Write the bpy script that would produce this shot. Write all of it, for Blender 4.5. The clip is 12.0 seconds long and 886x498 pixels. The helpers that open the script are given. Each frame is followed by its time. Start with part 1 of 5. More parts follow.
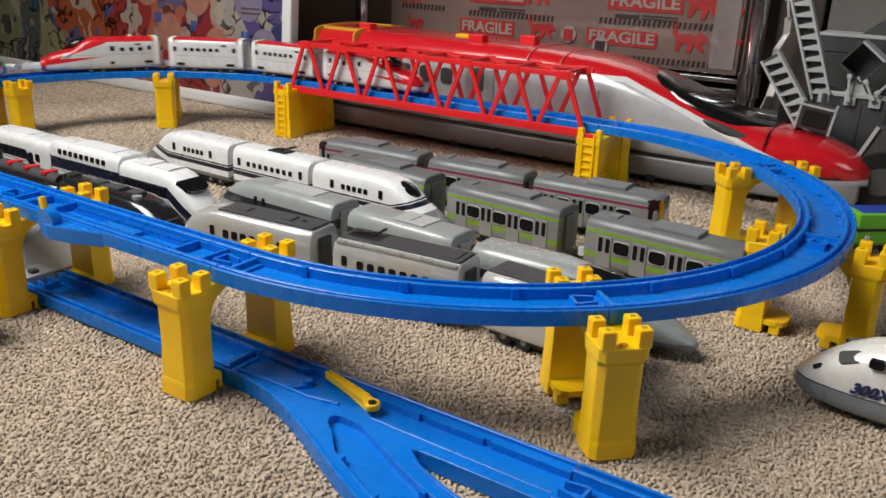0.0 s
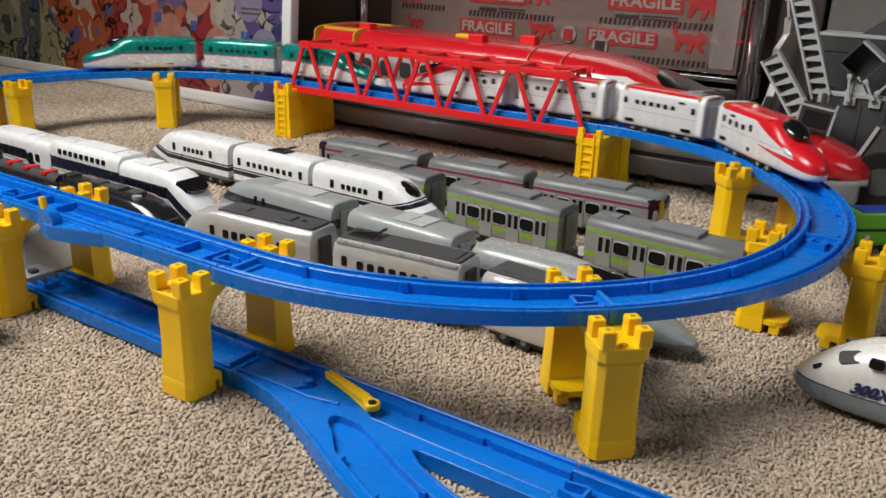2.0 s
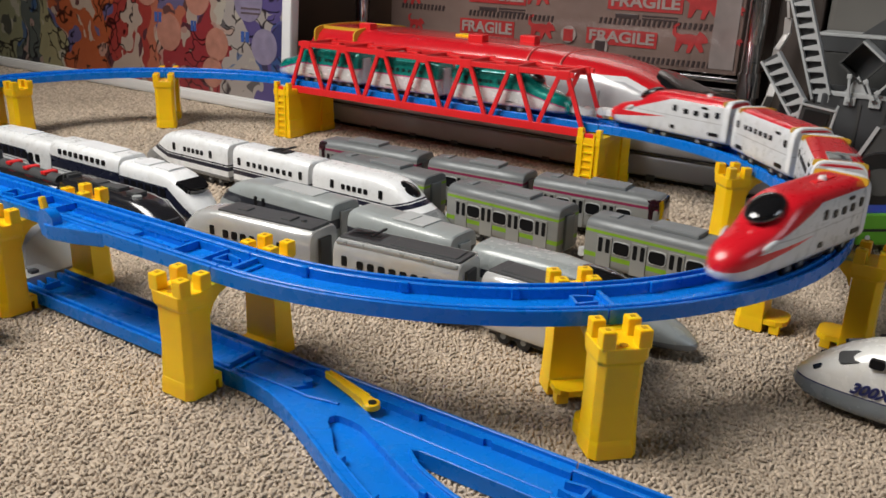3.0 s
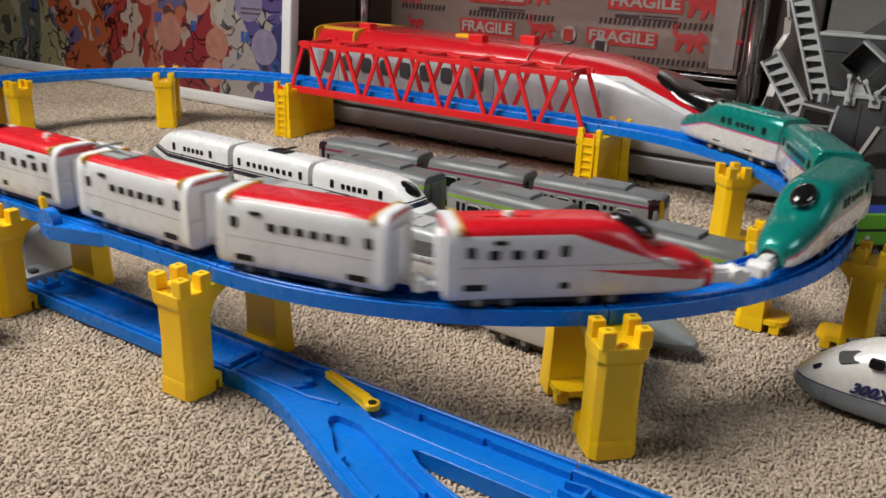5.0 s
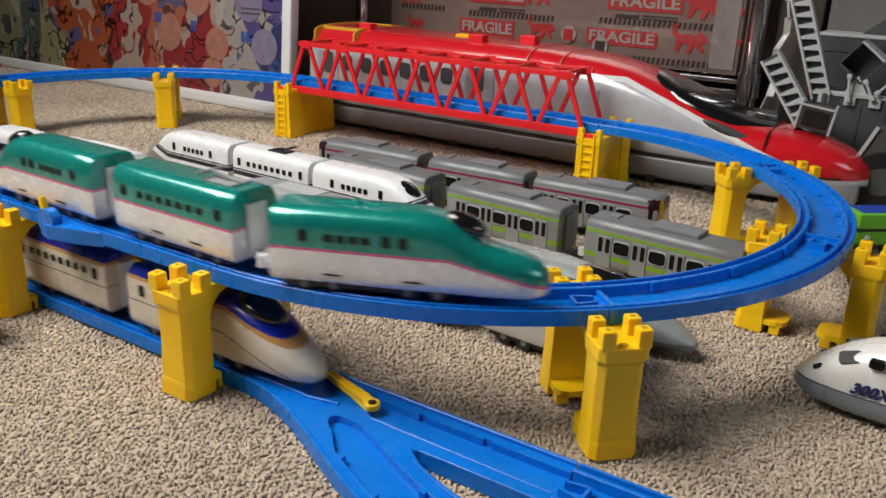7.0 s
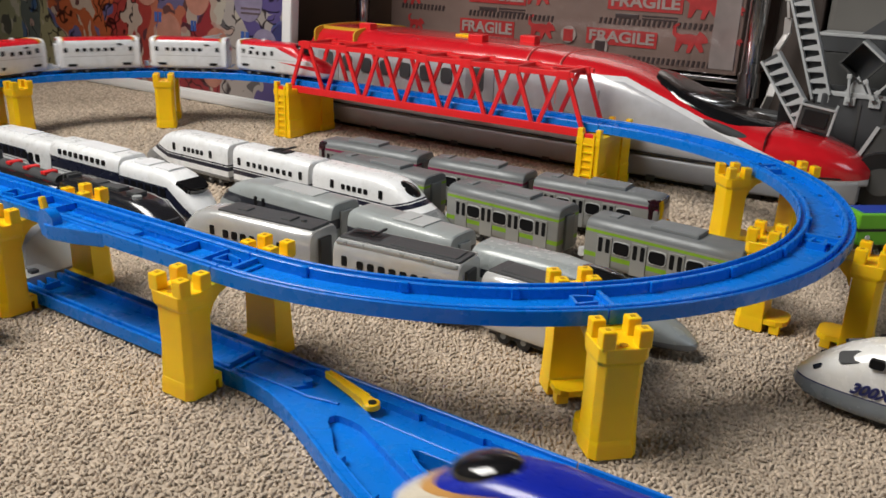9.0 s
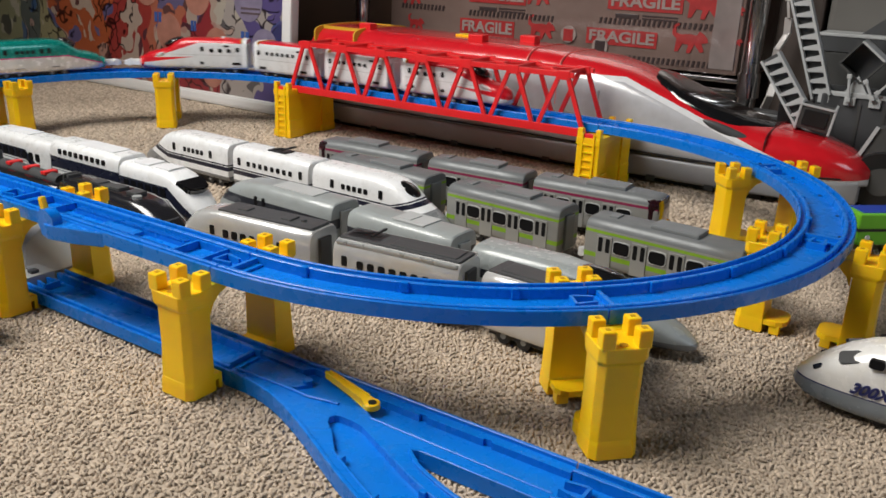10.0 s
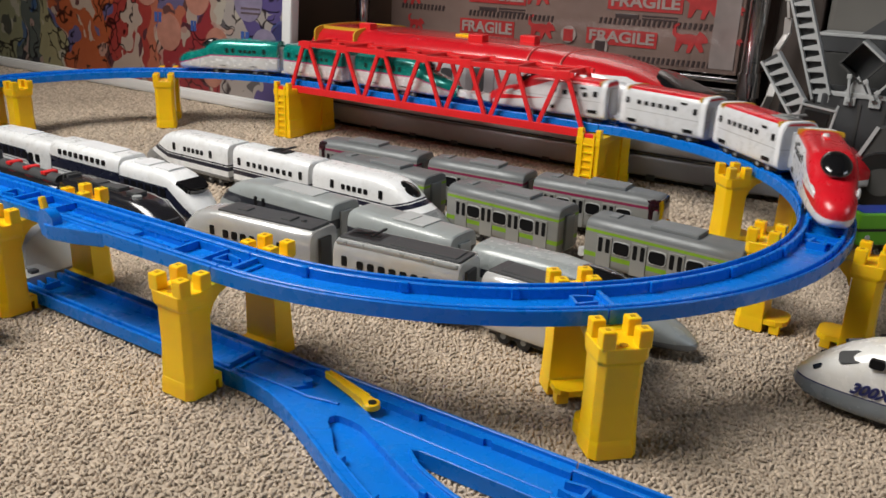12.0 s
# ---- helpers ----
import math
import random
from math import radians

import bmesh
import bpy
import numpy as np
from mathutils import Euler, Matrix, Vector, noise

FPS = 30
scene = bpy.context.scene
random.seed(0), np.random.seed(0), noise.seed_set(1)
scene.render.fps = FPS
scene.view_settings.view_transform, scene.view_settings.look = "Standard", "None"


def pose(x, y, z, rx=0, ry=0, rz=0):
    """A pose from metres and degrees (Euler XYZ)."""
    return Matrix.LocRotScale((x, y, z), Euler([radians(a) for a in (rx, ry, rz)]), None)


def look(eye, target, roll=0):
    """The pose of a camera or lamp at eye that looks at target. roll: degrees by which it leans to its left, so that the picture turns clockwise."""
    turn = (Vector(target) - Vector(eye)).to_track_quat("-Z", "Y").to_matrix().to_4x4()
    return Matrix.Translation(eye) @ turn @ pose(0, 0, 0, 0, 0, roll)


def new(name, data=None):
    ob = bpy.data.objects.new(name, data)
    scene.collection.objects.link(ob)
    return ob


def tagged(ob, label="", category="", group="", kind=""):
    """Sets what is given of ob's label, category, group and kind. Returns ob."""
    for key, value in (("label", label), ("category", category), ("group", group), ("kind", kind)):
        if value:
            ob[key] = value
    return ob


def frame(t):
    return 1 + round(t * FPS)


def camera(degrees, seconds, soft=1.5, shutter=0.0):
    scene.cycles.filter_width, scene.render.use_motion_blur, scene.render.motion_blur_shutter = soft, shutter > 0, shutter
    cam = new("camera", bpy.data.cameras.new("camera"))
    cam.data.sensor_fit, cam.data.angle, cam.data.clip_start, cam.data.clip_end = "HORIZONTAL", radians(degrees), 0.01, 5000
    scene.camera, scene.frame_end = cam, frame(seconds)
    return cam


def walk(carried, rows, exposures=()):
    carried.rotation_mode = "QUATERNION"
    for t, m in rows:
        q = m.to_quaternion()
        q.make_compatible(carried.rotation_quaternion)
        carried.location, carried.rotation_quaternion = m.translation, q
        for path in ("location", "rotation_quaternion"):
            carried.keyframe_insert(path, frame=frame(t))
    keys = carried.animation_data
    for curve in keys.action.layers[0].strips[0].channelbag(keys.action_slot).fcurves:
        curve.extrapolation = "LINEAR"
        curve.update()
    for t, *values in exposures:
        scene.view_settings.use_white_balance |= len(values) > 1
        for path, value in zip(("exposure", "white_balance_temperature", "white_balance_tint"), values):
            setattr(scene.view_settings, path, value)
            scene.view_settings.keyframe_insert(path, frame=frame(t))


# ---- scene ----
# The camera stands still on the carpet's edge and looks down over the layout.
cam = camera(56.04, 12.0, soft=1.6, shutter=0.45)
EYE = Vector((0.0, 0.0, 0.2515))
PITCH, ROLL = 19.85, 2.04
AIM = EYE + Vector((0, math.cos(radians(PITCH)), -math.sin(radians(PITCH))))
walk(cam, [(0.0, look(EYE, AIM, ROLL)), (12.0, look(EYE, AIM, ROLL))])
scene.view_settings.exposure = 0.0

# ---- light: daylight from a window in the wall beside the layout ----
world = bpy.data.worlds.new("sky")
scene.world = world
world.use_nodes = True
wn = world.node_tree.nodes
sky = wn.new("ShaderNodeTexSky")
sky.sky_type, sky.sun_disc = "NISHITA", False
sky.sun_elevation, sky.sun_rotation = radians(40), radians(270)
wn["Background"].inputs[1].default_value = 0.12
world.node_tree.links.new(sky.outputs[0], wn["Background"].inputs[0])


def area_lamp(name, m, w, h, watts, colour):
    data = bpy.data.lights.new(name, "AREA")
    data.shape, data.size, data.size_y, data.energy, data.color = "RECTANGLE", w, h, watts, colour
    ob = new(name, data)
    ob.matrix_world = m
    return ob


area_lamp("window_daylight", look((-0.80, 0.46, 1.12), (0.05, 0.5, 0.0)), 0.84, 0.74, 28.5, (1.0, 0.97, 0.915))
area_lamp("window_daylight_side", look((1.57, -0.30, 0.95), (0.1, 0.6, 0.05)), 0.8, 0.7, 5.5, (0.86, 0.93, 1.0))


# ---- materials ----
def material(name, colour, rough=0.5, metal=0.0, vary=0.06, scale=40.0, bump=0.0, bump_scale=300.0, coat=0.0, spec=0.5, wear=0.0):
    """A procedural surface: base colour with soft mottling, roughness variation and fine relief."""
    m = bpy.data.materials.new(name)
    m.use_nodes = True
    nt = m.node_tree
    b = nt.nodes["Principled BSDF"]
    b.inputs["Metallic"].default_value = metal
    b.inputs["Coat Weight"].default_value = coat
    b.inputs["Coat Roughness"].default_value = 0.12
    b.inputs["Specular IOR Level"].default_value = spec
    tc = nt.nodes.new("ShaderNodeTexCoord")
    n1 = nt.nodes.new("ShaderNodeTexNoise")
    n1.inputs["Scale"].default_value, n1.inputs["Detail"].default_value = scale, 6
    nt.links.new(tc.outputs["Object"], n1.inputs["Vector"])
    ramp = nt.nodes.new("ShaderNodeValToRGB")
    ramp.color_ramp.elements[0].position, ramp.color_ramp.elements[1].position = 0.3, 0.7
    ramp.color_ramp.elements[0].color = [max(0, c * (1 - vary)) for c in colour] + [1]
    ramp.color_ramp.elements[1].color = [min(1, c * (1 + vary)) for c in colour] + [1]
    nt.links.new(n1.outputs["Fac"], ramp.inputs[0])
    nt.links.new(ramp.outputs[0], b.inputs["Base Color"])
    r = nt.nodes.new("ShaderNodeMapRange")
    r.inputs["To Min"].default_value, r.inputs["To Max"].default_value = max(0.02, rough - 0.08), min(1, rough + 0.1)
    n2 = nt.nodes.new("ShaderNodeTexNoise")
    n2.inputs["Scale"].default_value, n2.inputs["Detail"].default_value = scale * 4, 4
    nt.links.new(tc.outputs["Object"], n2.inputs["Vector"])
    nt.links.new(n2.outputs["Fac"], r.inputs["Value"])
    nt.links.new(r.outputs[0], b.inputs["Roughness"])
    if bump:
        n3 = nt.nodes.new("ShaderNodeTexNoise")
        n3.inputs["Scale"].default_value, n3.inputs["Detail"].default_value = bump_scale, 3
        nt.links.new(tc.outputs["Object"], n3.inputs["Vector"])
        bp = nt.nodes.new("ShaderNodeBump")
        bp.inputs["Strength"].default_value, bp.inputs["Distance"].default_value = bump, 0.002
        nt.links.new(n3.outputs["Fac"], bp.inputs["Height"])
        nt.links.new(bp.outputs[0], b.inputs["Normal"])
    return m


def livery(name, stops, rough=0.28, nose=None, metal=0.0, coat=0.3):
    """Painted bands by height: stops are (height, colour) from below; nose=(x0, slope) lowers the bands ahead of x0."""
    m = material(name, stops[0][1], rough, metal, coat=coat)
    nt = m.node_tree
    b = nt.nodes["Principled BSDF"]
    tc = nt.nodes.new("ShaderNodeTexCoord")
    sep = nt.nodes.new("ShaderNodeSeparateXYZ")
    nt.links.new(tc.outputs["Object"], sep.inputs[0])
    height = sep.outputs["Z"]
    if nose:
        a = nt.nodes.new("ShaderNodeMath")
        a.operation, a.inputs[1].default_value = "SUBTRACT", nose[0]
        nt.links.new(sep.outputs["X"], a.inputs[0])
        c = nt.nodes.new("ShaderNodeMath")
        c.operation, c.inputs[1].default_value = "MAXIMUM", 0.0
        nt.links.new(a.outputs[0], c.inputs[0])
        k = nt.nodes.new("ShaderNodeMath")
        k.operation, k.inputs[1].default_value = "MULTIPLY_ADD", nose[1]
        nt.links.new(c.outputs[0], k.inputs[0])
        nt.links.new(height, k.inputs[2])
        height = k.outputs[0]
        if len(nose) > 2:
            lim = nt.nodes.new("ShaderNodeMath")
            lim.operation, lim.inputs[1].default_value = "MINIMUM", nose[2] / nose[1]
            nt.links.new(c.outputs[0], lim.inputs[0])
            nt.links.new(lim.outputs[0], k.inputs[0])
    s = nt.nodes.new("ShaderNodeMath")
    s.operation, s.inputs[1].default_value = "MULTIPLY", 1 / 0.2
    nt.links.new(height, s.inputs[0])
    ramp = nt.nodes.new("ShaderNodeValToRGB")
    ramp.color_ramp.interpolation = "CONSTANT"
    for i, (z, colour) in enumerate(stops):
        el = ramp.color_ramp.elements[i] if i < 2 else ramp.color_ramp.elements.new(min(1, z / 0.2))
        el.position, el.color = min(1, z / 0.2), (*colour, 1)
    if len(stops) == 1:
        ramp.color_ramp.elements[1].color = (*stops[0][1], 1)
    nt.links.new(s.outputs[0], ramp.inputs[0])
    mix = nt.nodes.new("ShaderNodeMix")
    mix.data_type, mix.blend_type = "RGBA", "MULTIPLY"
    dirt = nt.nodes.new("ShaderNodeTexNoise")
    dirt.inputs["Scale"].default_value, dirt.inputs["Detail"].default_value = 90, 5
    nt.links.new(tc.outputs["Object"], dirt.inputs["Vector"])
    dr = nt.nodes.new("ShaderNodeValToRGB")
    dr.color_ramp.elements[0].color, dr.color_ramp.elements[1].color = (0.92, 0.915, 0.90, 1), (1, 1, 1, 1)
    dr.color_ramp.elements[0].position, dr.color_ramp.elements[1].position = 0.3, 0.6
    nt.links.new(dirt.outputs["Fac"], dr.inputs[0])
    mix.inputs["Factor"].default_value = 1.0
    nt.links.new(ramp.outputs[0], mix.inputs["A"])
    nt.links.new(dr.outputs[0], mix.inputs["B"])
    nt.links.new(mix.outputs["Result"], b.inputs["Base Color"])
    return m


def flash_livery(name, upper, lower, flare, top, side, line):
    """Coloured roof that dips along the nose, and a widening flash below it.
    upper and lower are (height, slope, start) lines; the flash opens by flare from the start of the lower line."""
    m = livery(name, [(0, side), (line, (0.45, 0.45, 0.46)), (line + 0.0007, side)])
    nt = m.node_tree
    b = nt.nodes["Principled BSDF"]
    base = b.inputs["Base Color"].links[0].from_socket
    tc = nt.nodes.new("ShaderNodeTexCoord")
    sep = nt.nodes.new("ShaderNodeSeparateXYZ")
    nt.links.new(tc.outputs["Object"], sep.inputs[0])

    def calc(op, a, c):
        n = nt.nodes.new("ShaderNodeMath")
        n.operation = op
        for k, v in enumerate((a, c)):
            if isinstance(v, (int, float)):
                n.inputs[k].default_value = v
            else:
                nt.links.new(v, n.inputs[k])
        return n.outputs[0]
    x, z = sep.outputs["X"], sep.outputs["Z"]
    up = calc("SUBTRACT", upper[0], calc("MULTIPLY", calc("MAXIMUM", calc("SUBTRACT", x, upper[2]), 0.0), upper[1]))
    run = calc("SUBTRACT", x, lower[2])
    low = calc("SUBTRACT", lower[0], calc("MULTIPLY", run, lower[1]))
    over = calc("GREATER_THAN", z, up)
    flash = calc("MULTIPLY", calc("GREATER_THAN", z, low), calc("LESS_THAN", z, calc("ADD", low, calc("MULTIPLY", run, flare))))
    fac = calc("MULTIPLY", calc("MAXIMUM", over, flash), calc("GREATER_THAN", z, calc("SUBTRACT", low, 0.0)))
    mix = nt.nodes.new("ShaderNodeMix")
    mix.data_type = "RGBA"
    nt.links.new(fac, mix.inputs["Factor"])
    nt.links.new(base, mix.inputs["A"])
    mix.inputs["B"].default_value = (*top, 1)
    nt.links.new(mix.outputs["Result"], b.inputs["Base Color"])
    return m


BLUE = material("blue_plastic", (0.002, 0.160, 0.62), 0.27, spec=0.40, vary=0.05, scale=25, bump=0.03, bump_scale=900)
YELLOW = material("yellow_plastic", (0.92, 0.56, 0.006), 0.32, vary=0.06, scale=30, bump=0.04, bump_scale=700)
YELLOW.node_tree.nodes["Principled BSDF"].inputs["Subsurface Weight"].default_value = 0.25
YELLOW.node_tree.nodes["Principled BSDF"].inputs["Subsurface Scale"].default_value = 0.004
RED = material("red_plastic", (0.72, 0.018, 0.022), 0.33, vary=0.06, scale=30)
WHITE = material("white_plastic", (0.78, 0.78, 0.77), 0.35, vary=0.03)
GREY = material("grey_plastic", (0.27, 0.28, 0.28), 0.5, vary=0.08, scale=30, bump=0.05)
LGREY = material("pale_grey_plastic", (0.42, 0.43, 0.43), 0.45, vary=0.07, scale=25)
DGREY = material("dark_grey_plastic", (0.055, 0.057, 0.06), 0.45, vary=0.12)
BLACK = material("black_plastic", (0.012, 0.012, 0.013), 0.35, vary=0.15)
GLASS = material("dark_glazing", (0.008, 0.008, 0.009), 0.07, vary=0.1, coat=1.0)
PANE = material("window_black", (0.006, 0.006, 0.007), 0.38, vary=0.1, spec=0.25)
SILVER = material("silver_paint", (0.50, 0.51, 0.50), 0.28, metal=0.55, vary=0.05)
ROOFGREY = material("roof_grey", (0.17, 0.18, 0.185), 0.45, vary=0.06)
CHROME = material("chrome", (0.75, 0.75, 0.76), 0.12, metal=1.0, vary=0.04)
CORD = material("knit_carpet", (0.46, 0.38, 0.30), 0.95, vary=0.22, scale=3.0, bump=0.6, bump_scale=350, spec=0.1)


# ---- building helpers ----
ALPHA = -32.86                      # turn of the layout's long axis
LOOP = pose(0.0268, 0.6911, 0, 0, 0, ALPHA)
RAD, RUN, RAIL = 0.2753, 0.445, 0.0756   # loop radius, straight run, height of the rail tops
LOW = 0.0105                        # rail tops of the lower line


def thing(name, m, label, category, group="", kind=""):
    ob = new(name)
    ob.empty_display_size = 0.02
    ob.matrix_world = m
    return tagged(ob, label, category, group, kind)


def mesh_of(name, bm, mats):
    me = bpy.data.meshes.new(name)
    bmesh.ops.recalc_face_normals(bm, faces=bm.faces)
    bm.to_mesh(me)
    bm.free()
    for m in mats if isinstance(mats, (list, tuple)) else [mats]:
        me.materials.append(m)
    return me


def part(name, bm, mat, parent, label="", m=None, smooth=False):
    me = bm if isinstance(bm, bpy.types.Mesh) else mesh_of(name, bm, mat)
    if smooth:
        me.shade_smooth()
        me.set_sharp_from_angle(angle=radians(38))
    ob = new(name, me)
    ob.parent = parent
    if m is not None:
        ob.matrix_local = m
    if label:
        ob["label"] = label
    return ob


def solo(name, bm, mat, m, label, category, group="", kind="", smooth=False):
    ob = part(name, bm, mat, None, "", None, smooth)
    ob.matrix_world = m
    return tagged(ob, label, category, group, kind)


def box(bm, x0, x1, y0, y1, z0, z1, bevel=0.0, m=None):
    r = bmesh.ops.create_cube(bm, size=1)
    vs = r["verts"]
    for v in vs:
        v.co = Vector(((x0 + x1) / 2 + v.co.x * (x1 - x0), (y0 + y1) / 2 + v.co.y * (y1 - y0), (z0 + z1) / 2 + v.co.z * (z1 - z0)))
        if m is not None:
            v.co = m @ v.co
    if bevel:
        es = list({e for v in vs for e in v.link_edges})
        bmesh.ops.bevel(bm, geom=es, offset=bevel, segments=2, affect="EDGES", profile=0.6)
    return bm


def boxed(*a, bevel=0.0, m=None):
    return box(bmesh.new(), *a, bevel=bevel, m=m)


def tube(bm, p, q, r, r2=None, seg=12):
    p, q = Vector(p), Vector(q)
    m = Matrix.Translation((p + q) / 2) @ (q - p).to_track_quat("Z", "Y").to_matrix().to_4x4()
    bmesh.ops.create_cone(bm, cap_ends=True, segments=seg, radius1=r, radius2=r if r2 is None else r2, depth=(q - p).length, matrix=m)
    return bm


def bar(bm, p, q, w, h):
    """A square bar from p to q, w across and h deep."""
    p, q = Vector(p), Vector(q)
    m = Matrix.Translation((p + q) / 2) @ (q - p).to_track_quat("X", "Z").to_matrix().to_4x4()
    return box(bm, -(q - p).length / 2, (q - p).length / 2, -w / 2, w / 2, -h / 2, h / 2, m=m)


def sweep(bm, profile, frames):
    """A closed profile of (side, up) carried along frames of (place, side vector)."""
    rings = []
    for pl, side in frames:
        rings.append([bm.verts.new(Vector(pl) + Vector(side) * a + Vector((0, 0, b))) for a, b in profile])
    n = len(profile)
    for i in range(len(rings) - 1):
        for j in range(n):
            bm.faces.new((rings[i][j], rings[i][(j + 1) % n], rings[i + 1][(j + 1) % n], rings[i + 1][j]))
    for ring in (rings[0], rings[-1]):
        bm.faces.new(ring)
    return bm


def prism(bm, pts, z0, z1):
    """An upright block over a flat outline."""
    lo = [bm.verts.new((x, y, z0)) for x, y in pts]
    hi = [bm.verts.new((x, y, z1)) for x, y in pts]
    n = len(pts)
    for i in range(n):
        bm.faces.new((lo[i], lo[(i + 1) % n], hi[(i + 1) % n], hi[i]))
    bm.faces.new(lo)
    bm.faces.new(hi)
    return bm


# ---- the room ----
def room():
    X0, X1, Y0, Y1, Z1 = -1.2, 1.62, -1.6, 2.3, 2.4
    XW, YW = -0.86, 1.10            # the window wall is unseen, set forward of the poster's corner to suit the lamp
    # the unseen walls are kept dark to hold down bounced light
    plaster = material("wall_paint", (0.10, 0.094, 0.088), 0.9, vary=0.05, scale=4, bump=0.1)
    panel = material("brown_panel", (0.075, 0.035, 0.02), 0.5, vary=0.25, scale=9, bump=0.1)
    solo("floor", boxed(X0, X1, Y0, Y1, -0.05, -0.0018), CORD, Matrix(), "beige loop pile carpet", "carpet", kind="structure")
    solo("wall_north", boxed(X0, X1, Y1, Y1 + 0.1, -0.05, Z1), panel, Matrix(), "dark brown panelled wall", "wall", kind="structure")
    solo("wall_south", boxed(X0, X1, Y0 - 0.1, Y0, -0.05, Z1), plaster, Matrix(), "plain painted wall", "wall", kind="structure")
    bm = bmesh.new()
    box(bm, X1, X1 + 0.1, Y0 - 0.1, -0.75, -0.05, Z1)
    box(bm, X1, X1 + 0.1, 0.15, Y1 + 0.1, -0.05, Z1)
    box(bm, X1, X1 + 0.1, -0.75, 0.15, -0.05, 0.55)
    box(bm, X1, X1 + 0.1, -0.75, 0.15, 1.35, Z1)
    solo("wall_east", bm, plaster, Matrix(), "painted wall with a window opening", "wall", kind="structure")
    bm = bmesh.new()
    box(bm, XW - 0.1, XW, Y0 - 0.1, 0.02, -0.05, Z1)
    box(bm, XW - 0.1, XW, 0.90, YW, -0.05, Z1)
    box(bm, XW - 0.1, XW, 0.02, 0.90, -0.05, 0.72)
    box(bm, XW - 0.1, XW, 0.02, 0.90, 1.52, Z1)
    box(bm, X0 - 0.1, XW - 0.1, YW - 0.1, YW, -0.05, Z1)
    box(bm, X0 - 0.1, X0, YW, Y1 + 0.1, -0.05, Z1)
    solo("wall_west", bm, plaster, Matrix(), "painted wall with a window opening", "wall", kind="structure")
    solo("ceiling", boxed(X0 - 0.1, X1 + 0.1, Y0 - 0.1, Y1 + 0.1, Z1, Z1 + 0.1), plaster, Matrix(), "plain ceiling", "ceiling", kind="structure")


room()


# ---- blue track ----
PROFILE = [(-0.0195, -0.0090), (-0.0195, -0.0006), (-0.0190, 0), (-0.0182, 0), (-0.0178, -0.0005), (-0.0176, -0.0038), (-0.0146, -0.0038), (-0.0143, -0.0010), (-0.0138, -0.0005), (-0.0121, -0.0005), (-0.0116, -0.0010), (-0.0113, -0.0068),
           (0.0113, -0.0068), (0.0116, -0.0010), (0.0121, -0.0005), (0.0138, -0.0005), (0.0143, -0.0010), (0.0146, -0.0038), (0.0176, -0.0038), (0.0178, -0.0005), (0.0182, 0), (0.0190, 0), (0.0195, -0.0006), (0.0195, -0.0090),
           (0.0177, -0.0090), (0.0177, -0.0080), (-0.0177, -0.0080), (-0.0177, -0.0090)]


# dark blue that paints the shade inside the pin holes
HOLE = material("hole_shade_blue", (0.004, 0.02, 0.10), 0.6)


def along(length, turn, s, side=0.0):
    """Place and heading s metres along a piece that turns right by turn radians over its length."""
    if not turn:
        return Vector((s, side, 0)), 0.0
    r = length / turn
    a = s / r
    rr = r + side
    return Vector((rr * math.sin(a), -r + rr * math.cos(a), 0)), -a


def track_frames(length, turn, s0, s1, n):
    out = []
    for i in range(n + 1):
        pl, hd = along(length, turn, s0 + (s1 - s0) * i / n)
        out.append((pl, Vector((-math.sin(hd), math.cos(hd), 0))))
    return out


def track_piece(name, m, length, turn, label, nubs=True, group="elevated loop of track"):
    t = thing(name, m, label, "toy track", group)
    part("rail_bed", sweep(bmesh.new(), PROFILE, track_frames(length, turn, 0.0004, length - 0.0004, 18 if turn else 2)), BLUE, t)
    # the tab and socket at the joint
    bm = bmesh.new()
    for y in (-0.0045, 0.0045):
        pl, hd = along(length, turn, 0.006, y)
        box(bm, -0.006, 0.006, -0.0009, 0.0009, -0.0068, -0.0020, m=Matrix.Translation(pl) @ Matrix.Rotation(hd + (0.16 if y > 0 else -0.16), 4, "Z"))
    pl, hd = along(length, turn, 0.0125)
    box(bm, -0.0009, 0.0009, -0.0058, 0.0058, -0.0068, -0.0020, m=Matrix.Translation(pl) @ Matrix.Rotation(hd, 4, "Z"))
    part("joint_tab", bm, BLUE, t)
    bm = bmesh.new()
    pl, hd = along(length, turn, length - 0.006)
    box(bm, -0.0055, 0.0055, -0.0110, 0.0110, -0.0068, -0.0050, bevel=0.0006, m=Matrix.Translation(pl) @ Matrix.Rotation(hd, 4, "Z"))
    box(bm, -0.0012, 0.0012, -0.0110, 0.0110, -0.0068, -0.0020, m=Matrix.Translation(pl + Vector((0, 0, 0))) @ Matrix.Rotation(hd, 4, "Z"))
    part("joint_socket", bm, BLUE, t)
    if nubs and turn:
        for k in (0.12, 0.37, 0.63, 0.88):
            pl, hd = along(length, turn, length * k, 0.0100)
            # no real hole: a shallow disc in the dark shade colour
            bm = bmesh.new()
            tube(bm, pl + Vector((0, 0, -0.0069)), pl + Vector((0, 0, -0.0062)), 0.0015, seg=10)
            part("pin_hole", bm, HOLE, t)
    if nubs:
        for k in (0.2, 0.5, 0.8):
            pl, hd = along(length, turn, length * k, -0.0142)
            part("nub", boxed(-0.0024, 0.0024, 0.0004, 0.0042, -0.0066, -0.0001, bevel=0.0006), BLUE, t, "", Matrix.Translation(pl) @ Matrix.Rotation(hd, 4, "Z"))
    return t


